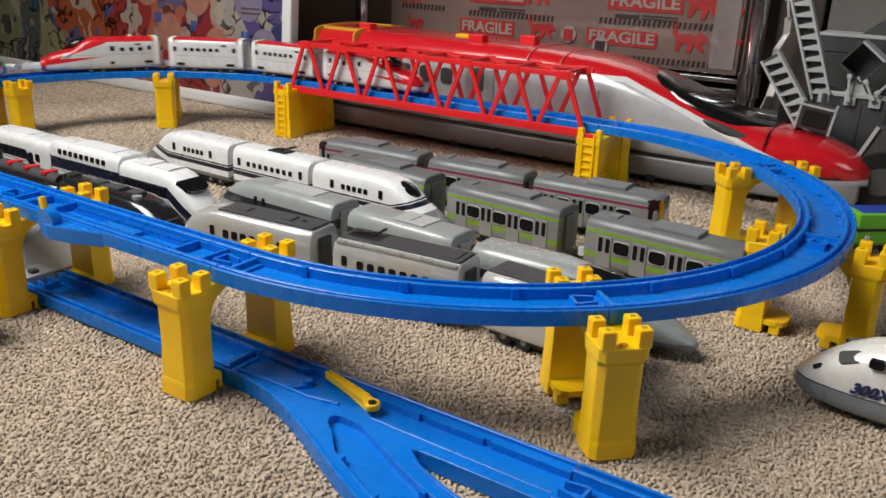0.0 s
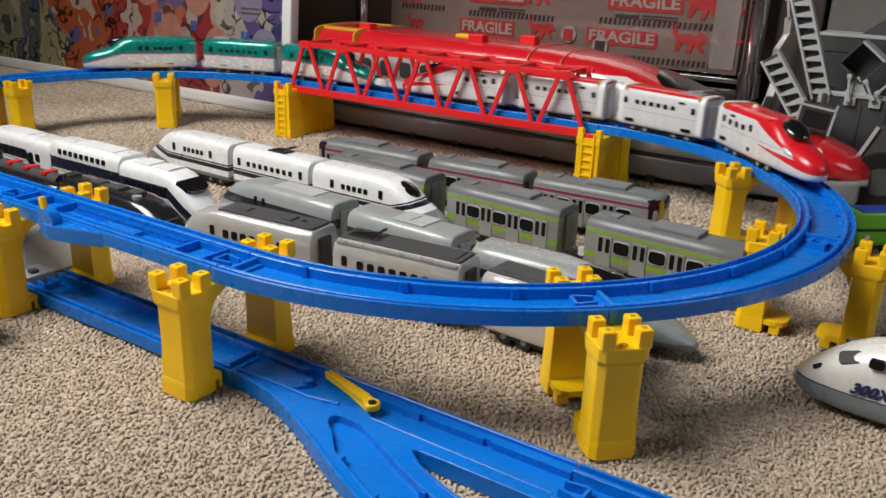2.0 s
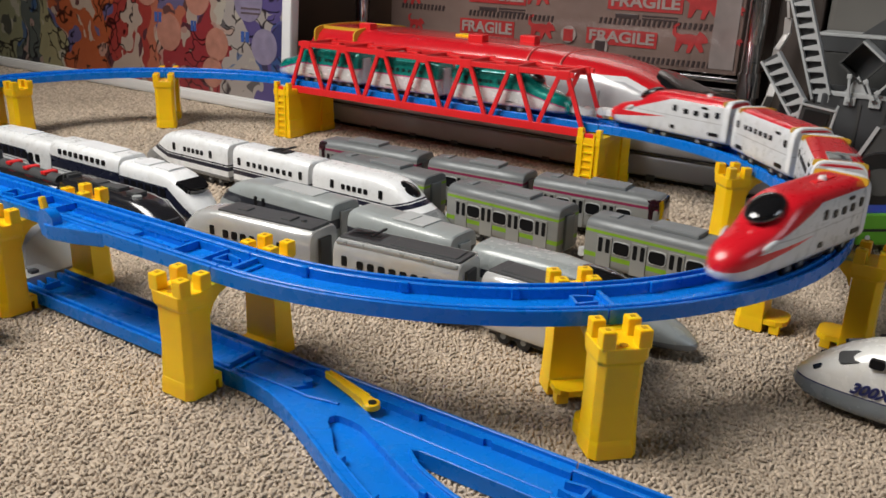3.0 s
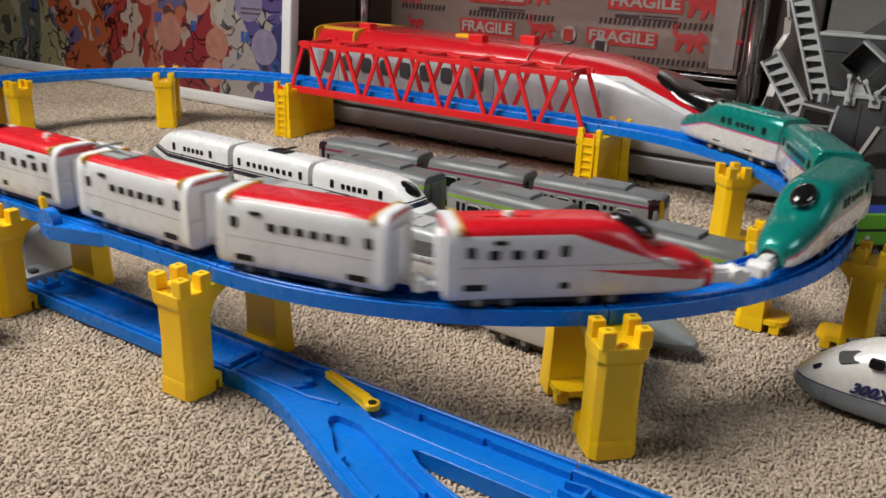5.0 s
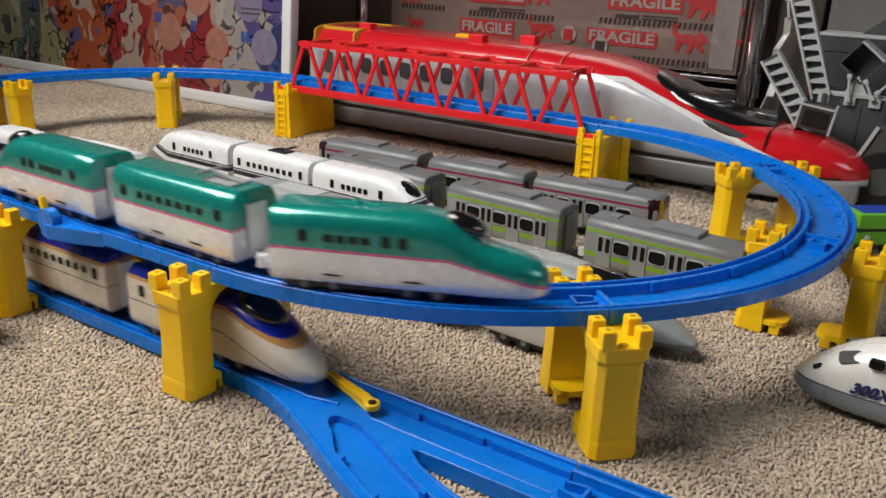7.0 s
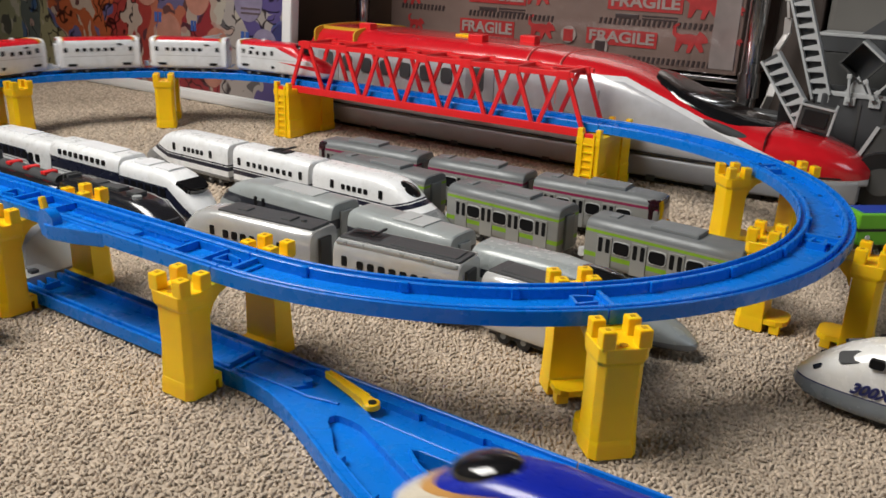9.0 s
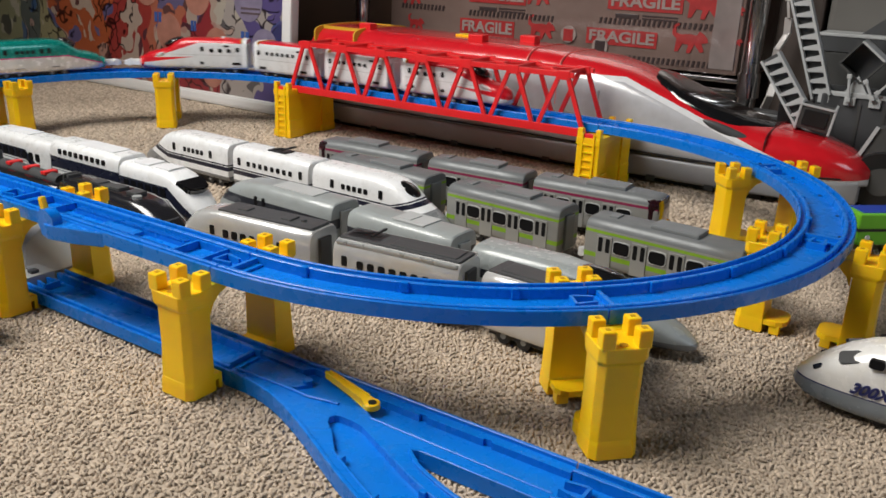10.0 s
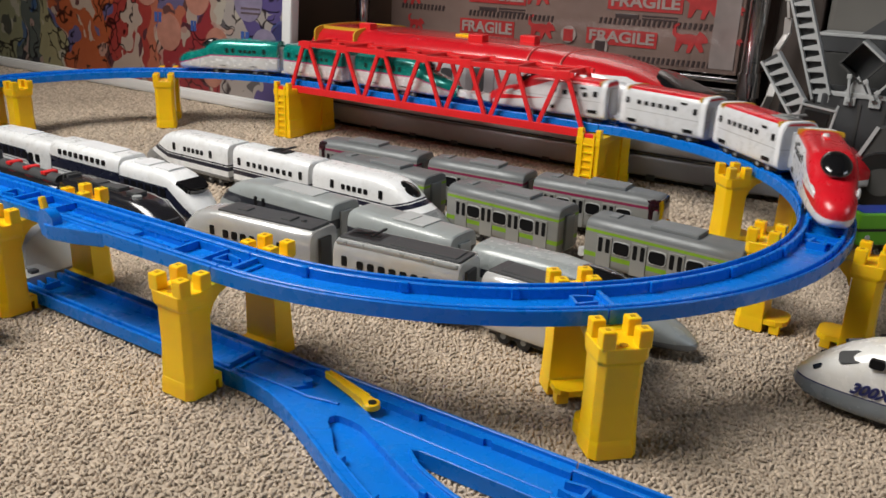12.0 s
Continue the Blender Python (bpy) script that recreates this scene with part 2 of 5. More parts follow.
def loop_at(s):
    """Place (a, c) and heading on the loop, s metres from the far end of the bridge, in the way the train runs."""
    total = 2 * RUN + 2 * math.pi * RAD
    s %= total
    if s < RUN:
        return -RUN + s, RAD, 0.0
    s -= RUN
    if s < math.pi * RAD:
        f = s / RAD
        return RAD * math.sin(f), RAD * math.cos(f), -f
    s -= math.pi * RAD
    if s < RUN:
        return -s, -RAD, -math.pi
    f = (s - RUN) / RAD
    return -RUN - RAD * math.sin(f), -RAD * math.cos(f), -math.pi - f


def on_loop(s, z=RAIL):
    a, c, hd = loop_at(s)
    return LOOP @ pose(a, c, z, 0, 0, math.degrees(hd))


def stop_rail(t):
    """Raised racks, ramps and the side lever of the stop rail."""
    for y in (-0.0078, 0.0078):
        bm = bmesh.new()
        box(bm, 0.05, 0.165, y - 0.0028, y + 0.0028, -0.0068, -0.0042)
        for i in range(46):
            x = 0.052 + i * 0.00245
            box(bm, x, x + 0.0012, y - 0.0026, y + 0.0026, -0.0044, -0.0030)
        part("rack", bm, BLUE, t)
    part("ramp", boxed(0.09, 0.125, -0.0045, 0.0045, -0.0068, -0.0042, bevel=0.0006), BLUE, t)
    for x0, x1 in ((0.018, 0.045), (0.172, 0.2)):
        bm = bmesh.new()
        box(bm, x0, x1, -0.0119, -0.0105, -0.0068, -0.0022)
        box(bm, x0, x1, 0.0105, 0.0119, -0.0068, -0.0020)
        box(bm, x0, x0 + 0.0014, -0.0106, 0.0106, -0.0068, -0.0020)
        box(bm, x1 - 0.0014, x1, -0.0106, 0.0106, -0.0068, -0.0020)
        part("deck_frame", bm, BLUE, t)
    bm = prism(bmesh.new(), [(0.098, 0.0192), (0.152, 0.0192), (0.152, 0.029), (0.140, 0.032), (0.120, 0.027)], -0.0110, -0.001)
    bmesh.ops.bevel(bm, geom=bm.edges[:], offset=0.0008, segments=2, affect="EDGES", profile=0.5)
    housing = part("lever_housing", bm, BLUE, t)
    bm = bmesh.new()
    tube(bm, (0.143, 0.0235, 0.0), (0.143, 0.0305, 0.0), 0.0085, seg=28)
    part("drum", bm, BLUE, housing, "", None, True)
    bm = bmesh.new()
    box(bm, -0.0024, 0.0024, 0.0250, 0.0290, 0.004, 0.0160, bevel=0.0015, m=Matrix.Translation((0.145, 0, 0)) @ Matrix.Rotation(radians(16), 4, "Y"))
    part("lever", bm, YELLOW, housing, "yellow stop lever")


def upper_loop():
    q = math.pi / 4
    for i in range(2):
        track_piece("straight_track", on_loop(i * RUN / 2), RUN / 2, 0, "blue plastic straight track piece across the red bridge", False)
    for k in range(4):
        track_piece("curved_track", on_loop(RUN + k * q * RAD), q * RAD, q, "blue plastic curved track piece on yellow piers")
    s = RUN + math.pi * RAD
    stop_rail(track_piece("stop_track", on_loop(s), RUN / 2, 0, "blue plastic stop rail with yellow side lever", False))
    track_piece("straight_track", on_loop(s + RUN / 2), RUN / 2, 0, "blue plastic straight track piece on yellow piers", False)
    for k in range(4):
        track_piece("curved_track", on_loop(s + RUN + k * q * RAD), q * RAD, q, "blue plastic curved track piece on yellow piers")


upper_loop()

# ---- the lower line and its turnout ----
LOWC = -0.2735
S0, S1, SIDE = 0.020, 0.204, 0.062        # where the branch leaves, where it runs beside, and how far off


def branch(a):
    """Sideways place of the branch's middle at a along the line."""
    u = min(1.0, max(0.0, (a - S0) / (S1 - S0)))
    return -SIDE * u * u * (3 - 2 * u)


def low_at(s):
    """Lower line by way of the branch; s counts from the loop's centre line."""
    k = 1.069
    a = s if s < S0 else S0 + (s - S0) / k if s < S0 + (S1 - S0) * k else s - (S1 - S0) * (k - 1)
    return a, LOWC + branch(a), 0.0


def turnout():
    t = thing("turnout_track", LOOP @ pose(0.004, LOWC, LOW), "blue plastic turnout track with yellow point lever", "toy track", "lower track line")
    W = 0.0195
    # outline of the bed: straight side, its end, the crotch, the branch end, the branch's outer side
    out = [(0, W), (0.214, W), (0.214, -W + 0.001)]
    crotch = 0.141
    out += [(crotch + 0.012, -W + 0.0015), (crotch, -W - 0.001), (crotch + 0.004, -W - 0.006)]
    X1 = 0.214

    def br(x, side):
        slope = (branch(x + 0.005) - branch(x + 0.003)) / 0.002
        n = Vector((-slope, 1)).normalized()
        return (x + n.x * side, branch(x + 0.004) + n.y * side)
    inner = [br(crotch + (X1 - crotch) * i / 12, W) for i in range(13)]
    inner = [p for p in inner if p[1] < -W - 0.004]
    out += inner
    out += [br(X1 * i / 24, -W) for i in range(24, 0, -1)]
    out += [(0, -W)]
    bed = bmesh.new()
    prism(bed, out, -0.0105, -0.0066)
    part("bed", bed, BLUE, t)
    # raised decks: the far ledge, the branch's outer ledge and the fork between the two channels
    deck = prism(bmesh.new(), [(0, W - 0.0018), (0.214, W - 0.0018), (0.214, 0.0112), (0.168, 0.0112), (0.168, 0.0128), (0.163, 0.0128), (0.163, 0.0112), (0.127, 0.0112), (0.127, 0.0128), (0.122, 0.0128), (0.122, 0.0108), (0.094, 0.0116), (0.090, 0.0150), (0.040, 0.0165), (0.036, 0.0112), (0, 0.0112)], -0.0068, -0.0024)
    part("deck", deck, BLUE, t)
    outer = [br(X1 * i / 24, -W + 0.0018) for i in range(25)]
    left = [br(X1 - (X1 - 0.112) * i / 10, -0.0113) for i in range(11)]
    deck = prism(bmesh.new(), outer + left + [(0.0939, -0.0302), (0.0862, -0.0245), (0.0836, -0.0200), (0.0793, -0.0065), (0.0589, -0.0105), (0.0378, -0.0098), (0.02, -0.0108), (0, -0.0113)], -0.0068, -0.0024)
    part("deck", deck, BLUE, t)
    right = [br(X1 - (X1 - 0.118) * i / 10, 0.0113) for i in range(11)]
    deck = prism(bmesh.new(), [(0.0793, -0.0065), (0.0924, -0.0015), (0.1029, -0.0068), (0.1309, -0.0074), (0.214, -0.0086), (0.214, -0.0170), (0.156, -0.0170), (crotch + 0.002, -0.0168), (crotch - 0.003, -0.0190), (crotch + 0.001, -0.0225)] + inner + right + [(0.1040, -0.0170), (0.0960, -0.0158), (0.0872, -0.0160), (0.0848, -0.0172), (0.0836, -0.0200)], -0.0068, -0.0024)
    part("deck", deck, BLUE, t)

    def wall(pts, half, z0, z1, name="rim"):
        fr = []
        for i, p in enumerate(pts):
            q0, q1 = Vector(pts[max(0, i - 1)]), Vector(pts[min(len(pts) - 1, i + 1)])
            dv = (q1 - q0).normalized()
            fr.append((Vector((p[0], p[1], 0)), Vector((-dv.y, dv.x, 0))))
        part(name, sweep(bmesh.new(), [(-half, z0), (-half, z1 - 0.0004), (-half + 0.0004, z1), (half - 0.0004, z1), (half, z1 - 0.0004), (half, z0)], fr), BLUE, t)

    def ledge(pts, half, z1):
        wall(pts, half, -0.0064, z1, "ledge")
    wall([(0, W - 0.001), (0.07, W - 0.001), (0.214, W - 0.001)], 0.0011, -0.0105, 0)
    wall([br(X1 * i / 24, -W + 0.001) for i in range(25)], 0.0011, -0.0105, 0)
    wall([(crotch + 0.014, -W + 0.0015), (0.214, -W + 0.0015)], 0.0011, -0.0105, -0.0008)
    wall(inner, 0.0011, -0.0105, -0.0008)
    nose = [(crotch + 0.014, -W + 0.0015), (crotch + 0.002, -W + 0.0012), (crotch - 0.0028, -W - 0.0012), (crotch + 0.001, -W - 0.0045), inner[0]]
    wall(nose, 0.0011, -0.0105, -0.0008)
    # ribs along the channel edges
    ledge([(0.004, -0.0120), (0.02, -0.0115), (0.0378, -0.0106), (0.0589, -0.0113), (0.0793, -0.0073)], 0.0009, -0.0010)
    ledge([(0.1029, -0.0078), (0.1309, -0.0083), (0.214, -0.0095)], 0.0006, -0.0016)
    ledge([br(0.120 + 0.094 * i / 12, 0.0120) for i in range(13)], 0.0006, -0.0016)
    ledge([br(0.112 + 0.102 * i / 12, -0.0120) for i in range(13)], 0.0006, -0.0016)
    for x, sd in ((0.118, -0.0105), (0.150, -0.0105), (0.186, -0.0105), (0.160, 0.0105), (0.196, 0.0105)):
        px, py = br(x, sd)
        part("nub", boxed(px - 0.0020, px + 0.0020, py - 0.0016, py + 0.0016, -0.0066, -0.0016, bevel=0.0005), BLUE, t)
    bm = bmesh.new()
    prism(bm, [(0.006, -0.0115), (0.03, -0.0115), (0.044, -0.004), (0.05, 0.004), (0.046, 0.008), (0.036, 0.0105), (0.006, 0.0115)], -0.0068, -0.0044)
    part("raised_plate", bm, BLUE, t)
    bm = bmesh.new()
    tube(bm, (0.046, 0.004, -0.006), (0.046, 0.004, -0.0025), 0.003, seg=16)
    part("pivot_boss", bm, BLUE, t)
    # the yellow point lever: a slim arm that widens to a drilled eye
    bm = bmesh.new()
    ring = [(0.0050 * math.cos(a), 0.0050 * math.sin(a)) for a in [radians(d) for d in range(-140, 141, 20)]]
    prism(bm, ring + [(-0.018, 0.0024), (-0.044, 0.0022), (-0.0470, 0), (-0.044, -0.0022), (-0.018, -0.0024)], -0.0030, 0.0008)
    bmesh.ops.bevel(bm, geom=bm.edges[:], offset=0.0005, segments=1, affect="EDGES", profile=0.5)
    lever = part("point_lever", bm, YELLOW, t, "yellow point lever", pose(0.0955, 0.0020, 0, 0, 0, -16))
    for sd in (-1, 1):
        part("lever_rim", bar(bmesh.new(), (-0.044, sd * 0.0017, 0.0010), (-0.006, sd * 0.0030, 0.0010), 0.0008, 0.0014), YELLOW, lever)
    # the eye's dark inside is painted: a black disc on the solid arm
    bm = bmesh.new()
    tube(bm, (0.0008, 0, 0.0002), (0.0008, 0, 0.0012), 0.0024, seg=16)
    part("lever_eye", bm, BLACK, lever)


def lower_line():
    for i in range(1):
        track_piece("straight_track", LOOP @ pose(-0.212, LOWC, LOW), 0.2155, 0, "blue plastic straight track piece lying on the carpet", False, "lower track line")
    turnout()
    track_piece("straight_track", LOOP @ pose(0.2185, LOWC, LOW), 0.2155, 0, "blue plastic straight track piece lying on the carpet", True, "lower track line")
    for i in range(3):
        track_piece("straight_track", LOOP @ pose(0.2185 + 0.216 * i, LOWC - SIDE, LOW), 0.2155, 0, "blue plastic straight track piece lying on the carpet", True, "lower track line")


lower_line()


# ---- yellow piers ----
def pier_meshes():
    out = {}
    def stack(levels):
        """Eight-sided column through levels of (height, half width, front, back, corner cut)."""
        bm = bmesh.new()
        rings = []
        for z, w, y0, y1, c in levels:
            rings.append([bm.verts.new((x, y, z)) for x, y in ((-w, y0), (w, y0), (w, y0 + c), (w, y1 - c), (w - c, y1), (c - w, y1), (-w, y1 - c), (-w, y0 + c))])
        for a, b in zip(rings, rings[1:]):
            for k in range(8):
                bm.faces.new((a[k], a[(k + 1) % 8], b[(k + 1) % 8], b[k]))
        bm.faces.new(rings[0])
        bm.faces.new(rings[-1])
        bmesh.ops.bevel(bm, geom=bm.edges[:], offset=0.0004, segments=1, affect="EDGES", profile=0.5)
        return bm
    out["foot"] = mesh_of("foot", stack([(0, .0138, .0250, .0455, .0036), (.0080, .0136, .0250, .0452, .0037), (.0108, .0132, .0250, .0447, .0038)]), YELLOW)
    bm = bmesh.new()
    box(bm, -0.0135, 0.0135, 0.0200, 0.0228, 0.0, 0.0100, bevel=0.0008)
    box(bm, -0.0132, 0.0132, 0.0203, 0.0290, 0.0058, 0.0102, bevel=0.0008)
    out["base_plate"] = mesh_of("base_plate", bm, YELLOW)
    bm = bmesh.new()   # the longer plate with a rounded end, where no rail lies below
    prism(bm, [(-0.0128, 0.0290), (0.0128, 0.0290), (0.0128, 0.0165), (0.0105, 0.0120), (0.0060, 0.0098), (-0.0060, 0.0098), (-0.0105, 0.0120), (-0.0128, 0.0165)], 0.0062, 0.0098)
    for x0, x1 in ((-0.0120, -0.0045), (0.0045, 0.0120)):
        box(bm, x0, x1, 0.0135, 0.0205, 0.0, 0.0066, bevel=0.0006)
    out["long_plate"] = mesh_of("base_plate", bm, YELLOW)
    out["column"] = mesh_of("column", stack([(.0100, .0133, .0255, .0446, .0036), (.0300, .0129, .0255, .0440, .0040), (.0535, .0130, .0255, .0442, .0038)]), YELLOW)
    out["platform"] = mesh_of("platform", stack([(.0530, .0131, .0240, .0443, .0038), (.0555, .0138, .0236, .0458, .0034), (.0632, .0140, .0235, .0462, .0030)]), YELLOW)
    bm = bmesh.new()   # curved bracket that carries the rail
    prof = [(0.0245, 0.0460), (0.0215, 0.0525), (0.0165, 0.0572), (0.0090, 0.0600), (0.0006, 0.0610), (0.0006, 0.0634), (0.0245, 0.0634)]
    for x0, x1 in ((-0.0115, -0.0085), (0.0085, 0.0115)):
        lo = [bm.verts.new((x0, y, z)) for y, z in prof]
        hi = [bm.verts.new((x1, y, z)) for y, z in prof]
        for i in range(len(prof)):
            bm.faces.new((lo[i], lo[(i + 1) % len(prof)], hi[(i + 1) % len(prof)], hi[i]))
        bm.faces.new(lo)
        bm.faces.new(hi)
    box(bm, -0.0118, 0.0118, 0.0006, 0.0240, 0.0612, 0.0636)
    out["bracket"] = mesh_of("bracket", bm, YELLOW)
    bm = bmesh.new()
    box(bm, -0.0038, 0.0038, -0.0038, 0.0038, 0, 0.0102, bevel=0.0010)
    out["stud"] = mesh_of("stud", bm, YELLOW)
    # stud holes are flat patches; their shade is put into a darker yellow
    bm = bmesh.new()
    box(bm, -0.0012, 0.0012, -0.0012, 0.0012, 0.0098, 0.0105)
    out["stud_hole"] = mesh_of("stud_hole", bm, material("stud_hole_shade", (0.50, 0.26, 0.006), 0.5))
    # the socket too is a disc with its shade painted on
    bm = bmesh.new()
    tube(bm, (0, 0.0415, 0.0628), (0, 0.0415, 0.0636), 0.0022, seg=14)
    out["socket"] = mesh_of("socket", bm, material("socket_shade", (0.42, 0.2, 0.008), 0.5))
    for k in ("foot", "base_plate", "column", "platform", "bracket", "socket", "long_plate"):
        out[k].transform(Matrix.Diagonal((1, 1, 1.036, 1)))
    return out


PM = pier_meshes()


def pier(m, label, plate="base_plate"):
    t = thing("bridge_pier", m, label, "bridge pier", "piers under the loop")
    for n in ("foot", "base_plate", "column", "platform", "bracket", "socket"):
        part(n, PM[plate if n == "base_plate" else n], None, t)
    for x in (-0.0098, 0.0098):
        for y in (0.0275, 0.0420):
            s = part("stud", PM["stud"], None, t, "", pose(x, y, 0.0648))
            part("stud_hole", PM["stud_hole"], None, s)
    return t


def piers():
    q = math.pi / 4 * RAD
    s0, s1 = RUN, RUN * 2 + math.pi * RAD
    spots = [s0 + q, s0 + 2 * q, s0 + 3 * q, s0 + 4 * q + 0.008, s0 + 4 * q + 0.1965, s1 + q, s1 + 2 * q, s1 + 3 * q, s1]
    for i, s in enumerate(spots):
        plate = "base_plate" if i in (3, 4, 8) else "long_plate"
        pier(on_loop(s, 0), "yellow plastic pier carrying the outer side of the track", plate)
        pier(on_loop(s, 0) @ pose(0, 0, 0, 0, 0, 180), "yellow plastic pier carrying the inner side of the track", plate)


piers()


def bridge_tower(m):
    t = thing("bridge_tower", m, "yellow plastic bridge tower with moulded ladder", "bridge tower", "towers at the bridge ends")
    for y0, y1, nm in ((-0.046, -0.020, "near_leg"), (0.020, 0.046, "far_leg")):
        bm = bmesh.new()
        for i, (w, z0, z1) in enumerate(((0.0155, 0, 0.010), (0.0140, 0.0098, 0.024), (0.0132, 0.0238, 0.062))):
            box(bm, -w, w, y0 - (0.001 if i == 0 else 0), y1, z0, z1, bevel=0.0007)
        part("leg", bm, YELLOW, t)
    part("arch_wall", boxed(-0.011, 0.011, -0.0205, 0.0205, 0.0, 0.0625, bevel=0.0006), YELLOW, t)
    part("cap", boxed(-0.0138, 0.0138, -0.047, 0.047, 0.0570, 0.0650, bevel=0.0008), YELLOW, t)
    for y in (-0.0468, 0.0468):
        for x in (-0.0068, 0.0068):
            part("ladder_rail", boxed(x - 0.0012, x + 0.0012, y - 0.0012, y + 0.0012, 0.002, 0.0700, bevel=0.0004), YELLOW, t)
        for i in range(7):
            part("ladder_rung", boxed(-0.006, 0.006, y - 0.0011, y + 0.0011, 0.006 + i * 0.0085, 0.0078 + i * 0.0085), YELLOW, t)
    for y in (-0.0425, 0.0425):
        for x in (-0.0105, 0.0105):
            part("merlon", boxed(x - 0.003, x + 0.003, y - 0.0035, y + 0.0035, 0.0640, 0.0745, bevel=0.0007), YELLOW, t)
    part("red_plug", boxed(-0.006, 0.006, -0.0455, -0.0385, 0.0620, 0.0690, bevel=0.001), RED, t, "red bridge plug")
    return t


bridge_tower(LOOP @ pose(0.001, RAD, 0))
bridge_tower(LOOP @ pose(-RUN - 0.004, RAD, 0))


def truss_bridge():
    """Red truss bridge: two web frames, bottom chords and a braced top."""
    t = thing("truss_bridge", LOOP @ pose(-RUN - 0.006, RAD, 0), "red plastic truss bridge over the blue track", "toy bridge")
    L, n, z0, z1, hw = RUN - 0.006, 7, 0.0660, 0.1260, 0.0265
    st = L / n
    for y in (-hw, hw):
        side = part("side_truss", boxed(0, L, y - 0.002, y + 0.002, z0 - 0.0055, z0 + 0.0035, bevel=0.0006), RED, t)
        part("top_chord", boxed(st * 0.30, L - st * 0.30, y - 0.002, y + 0.002, z1 - 0.003, z1 + 0.003, bevel=0.0006), RED, side)
        for i in range(n):
            xm = st * (i + 0.5)
            for xb, xt in ((st * i + 0.003, xm - 0.0045), (st * (i + 1) - 0.003, xm + 0.0045)):
                part("diagonal", bar(bmesh.new(), (xb, y, z0), (xt, y, z1), 0.0032, 0.0048), RED, side)
            part("gusset", boxed(xm - 0.0075, xm + 0.0075, y - 0.0026, y + 0.0026, z1 - 0.0055, z1 + 0.0042, bevel=0.0006), RED, side)
    for i in range(n):
        xm = st * (i + 0.5)
        part("cross_beam", boxed(xm - 0.0022, xm + 0.0022, -hw, hw, z1 - 0.0005, z1 + 0.0032), RED, t)
        if 0 < i < n:
            xa = xm - st
            part("brace", bar(bmesh.new(), (xa, -hw, z1 + 0.001), (xm, hw, z1 + 0.001), 0.0040, 0.0024), RED, t)
            part("brace", bar(bmesh.new(), (xa, hw, z1 + 0.001), (xm, -hw, z1 + 0.001), 0.0040, 0.0023), RED, t)
    for i in range(n - 1):
        x = st * (i + 1)
        part("brace_plate", boxed(x - 0.0075, x + 0.0075, -0.0055, 0.0055, z1 - 0.0012, z1 + 0.0034, bevel=0.0008), RED, t)
    part("deck_tray", boxed(0.002, L - 0.002, -hw + 0.001, hw - 0.001, z0 - 0.0045, z0 - 0.0004), RED, t)


truss_bridge()


# ---- toy trains ----
def ring(x, w, z0, z1, n=5.0, N=32, drop=1.0):
    """One cross-section of a car body: a rounded box, rounder above than below."""
    zc, h = z0 + (z1 - z0) * 0.5, (z1 - z0) * 0.5
    out = []
    for i in range(N):
        a = 2 * math.pi * (i + 0.5) / N
        c, s = math.cos(a), math.sin(a)
        k = n if s > 0 else n * 1.7
        y = w * math.copysign(abs(c) ** (2 / k), c)
        z = zc + h * math.copysign(abs(s) ** (2 / k), s)
        if s > 0:
            y *= 1 - 0.035 * s
        out.append(Vector((x, y, z)))
    return out


def hull(sections, N=32):
    bm = bmesh.new()
    rings = [[bm.verts.new(v) for v in ring(*s, N=N)] for s in sections]
    for a, b in zip(rings, rings[1:]):
        for j in range(N):
            bm.faces.new((a[j], a[(j + 1) % N], b[(j + 1) % N], b[j]))
    bm.faces.new(rings[0])
    bm.faces.new(rings[-1])
    return bm


def rounded_pane(w, h, depth=0.0011, r=0.25):
    bm = bmesh.new()
    box(bm, -w / 2, w / 2, -depth / 2, depth / 2, -h / 2, h / 2)
    es = [e for e in bm.edges if abs(e.verts[0].co.y - e.verts[1].co.y) > depth * 0.5]
    bmesh.ops.bevel(bm, geom=es, offset=min(w, h) * r, segments=2, affect="EDGES", profile=0.5)
    return bm


PANES = {}


def pane(t, x, z, w, h, half, name="window", mat=None, sides=(-1, 1), depth=0.0011):
    mat = mat or PANE
    key = (round(w, 5), round(h, 5), mat.name, depth)
    if key not in PANES:
        PANES[key] = mesh_of(name, rounded_pane(w, h, depth), mat)
    for s in sides:
        part(name, PANES[key], None, t, "", pose(x, s * half, z))


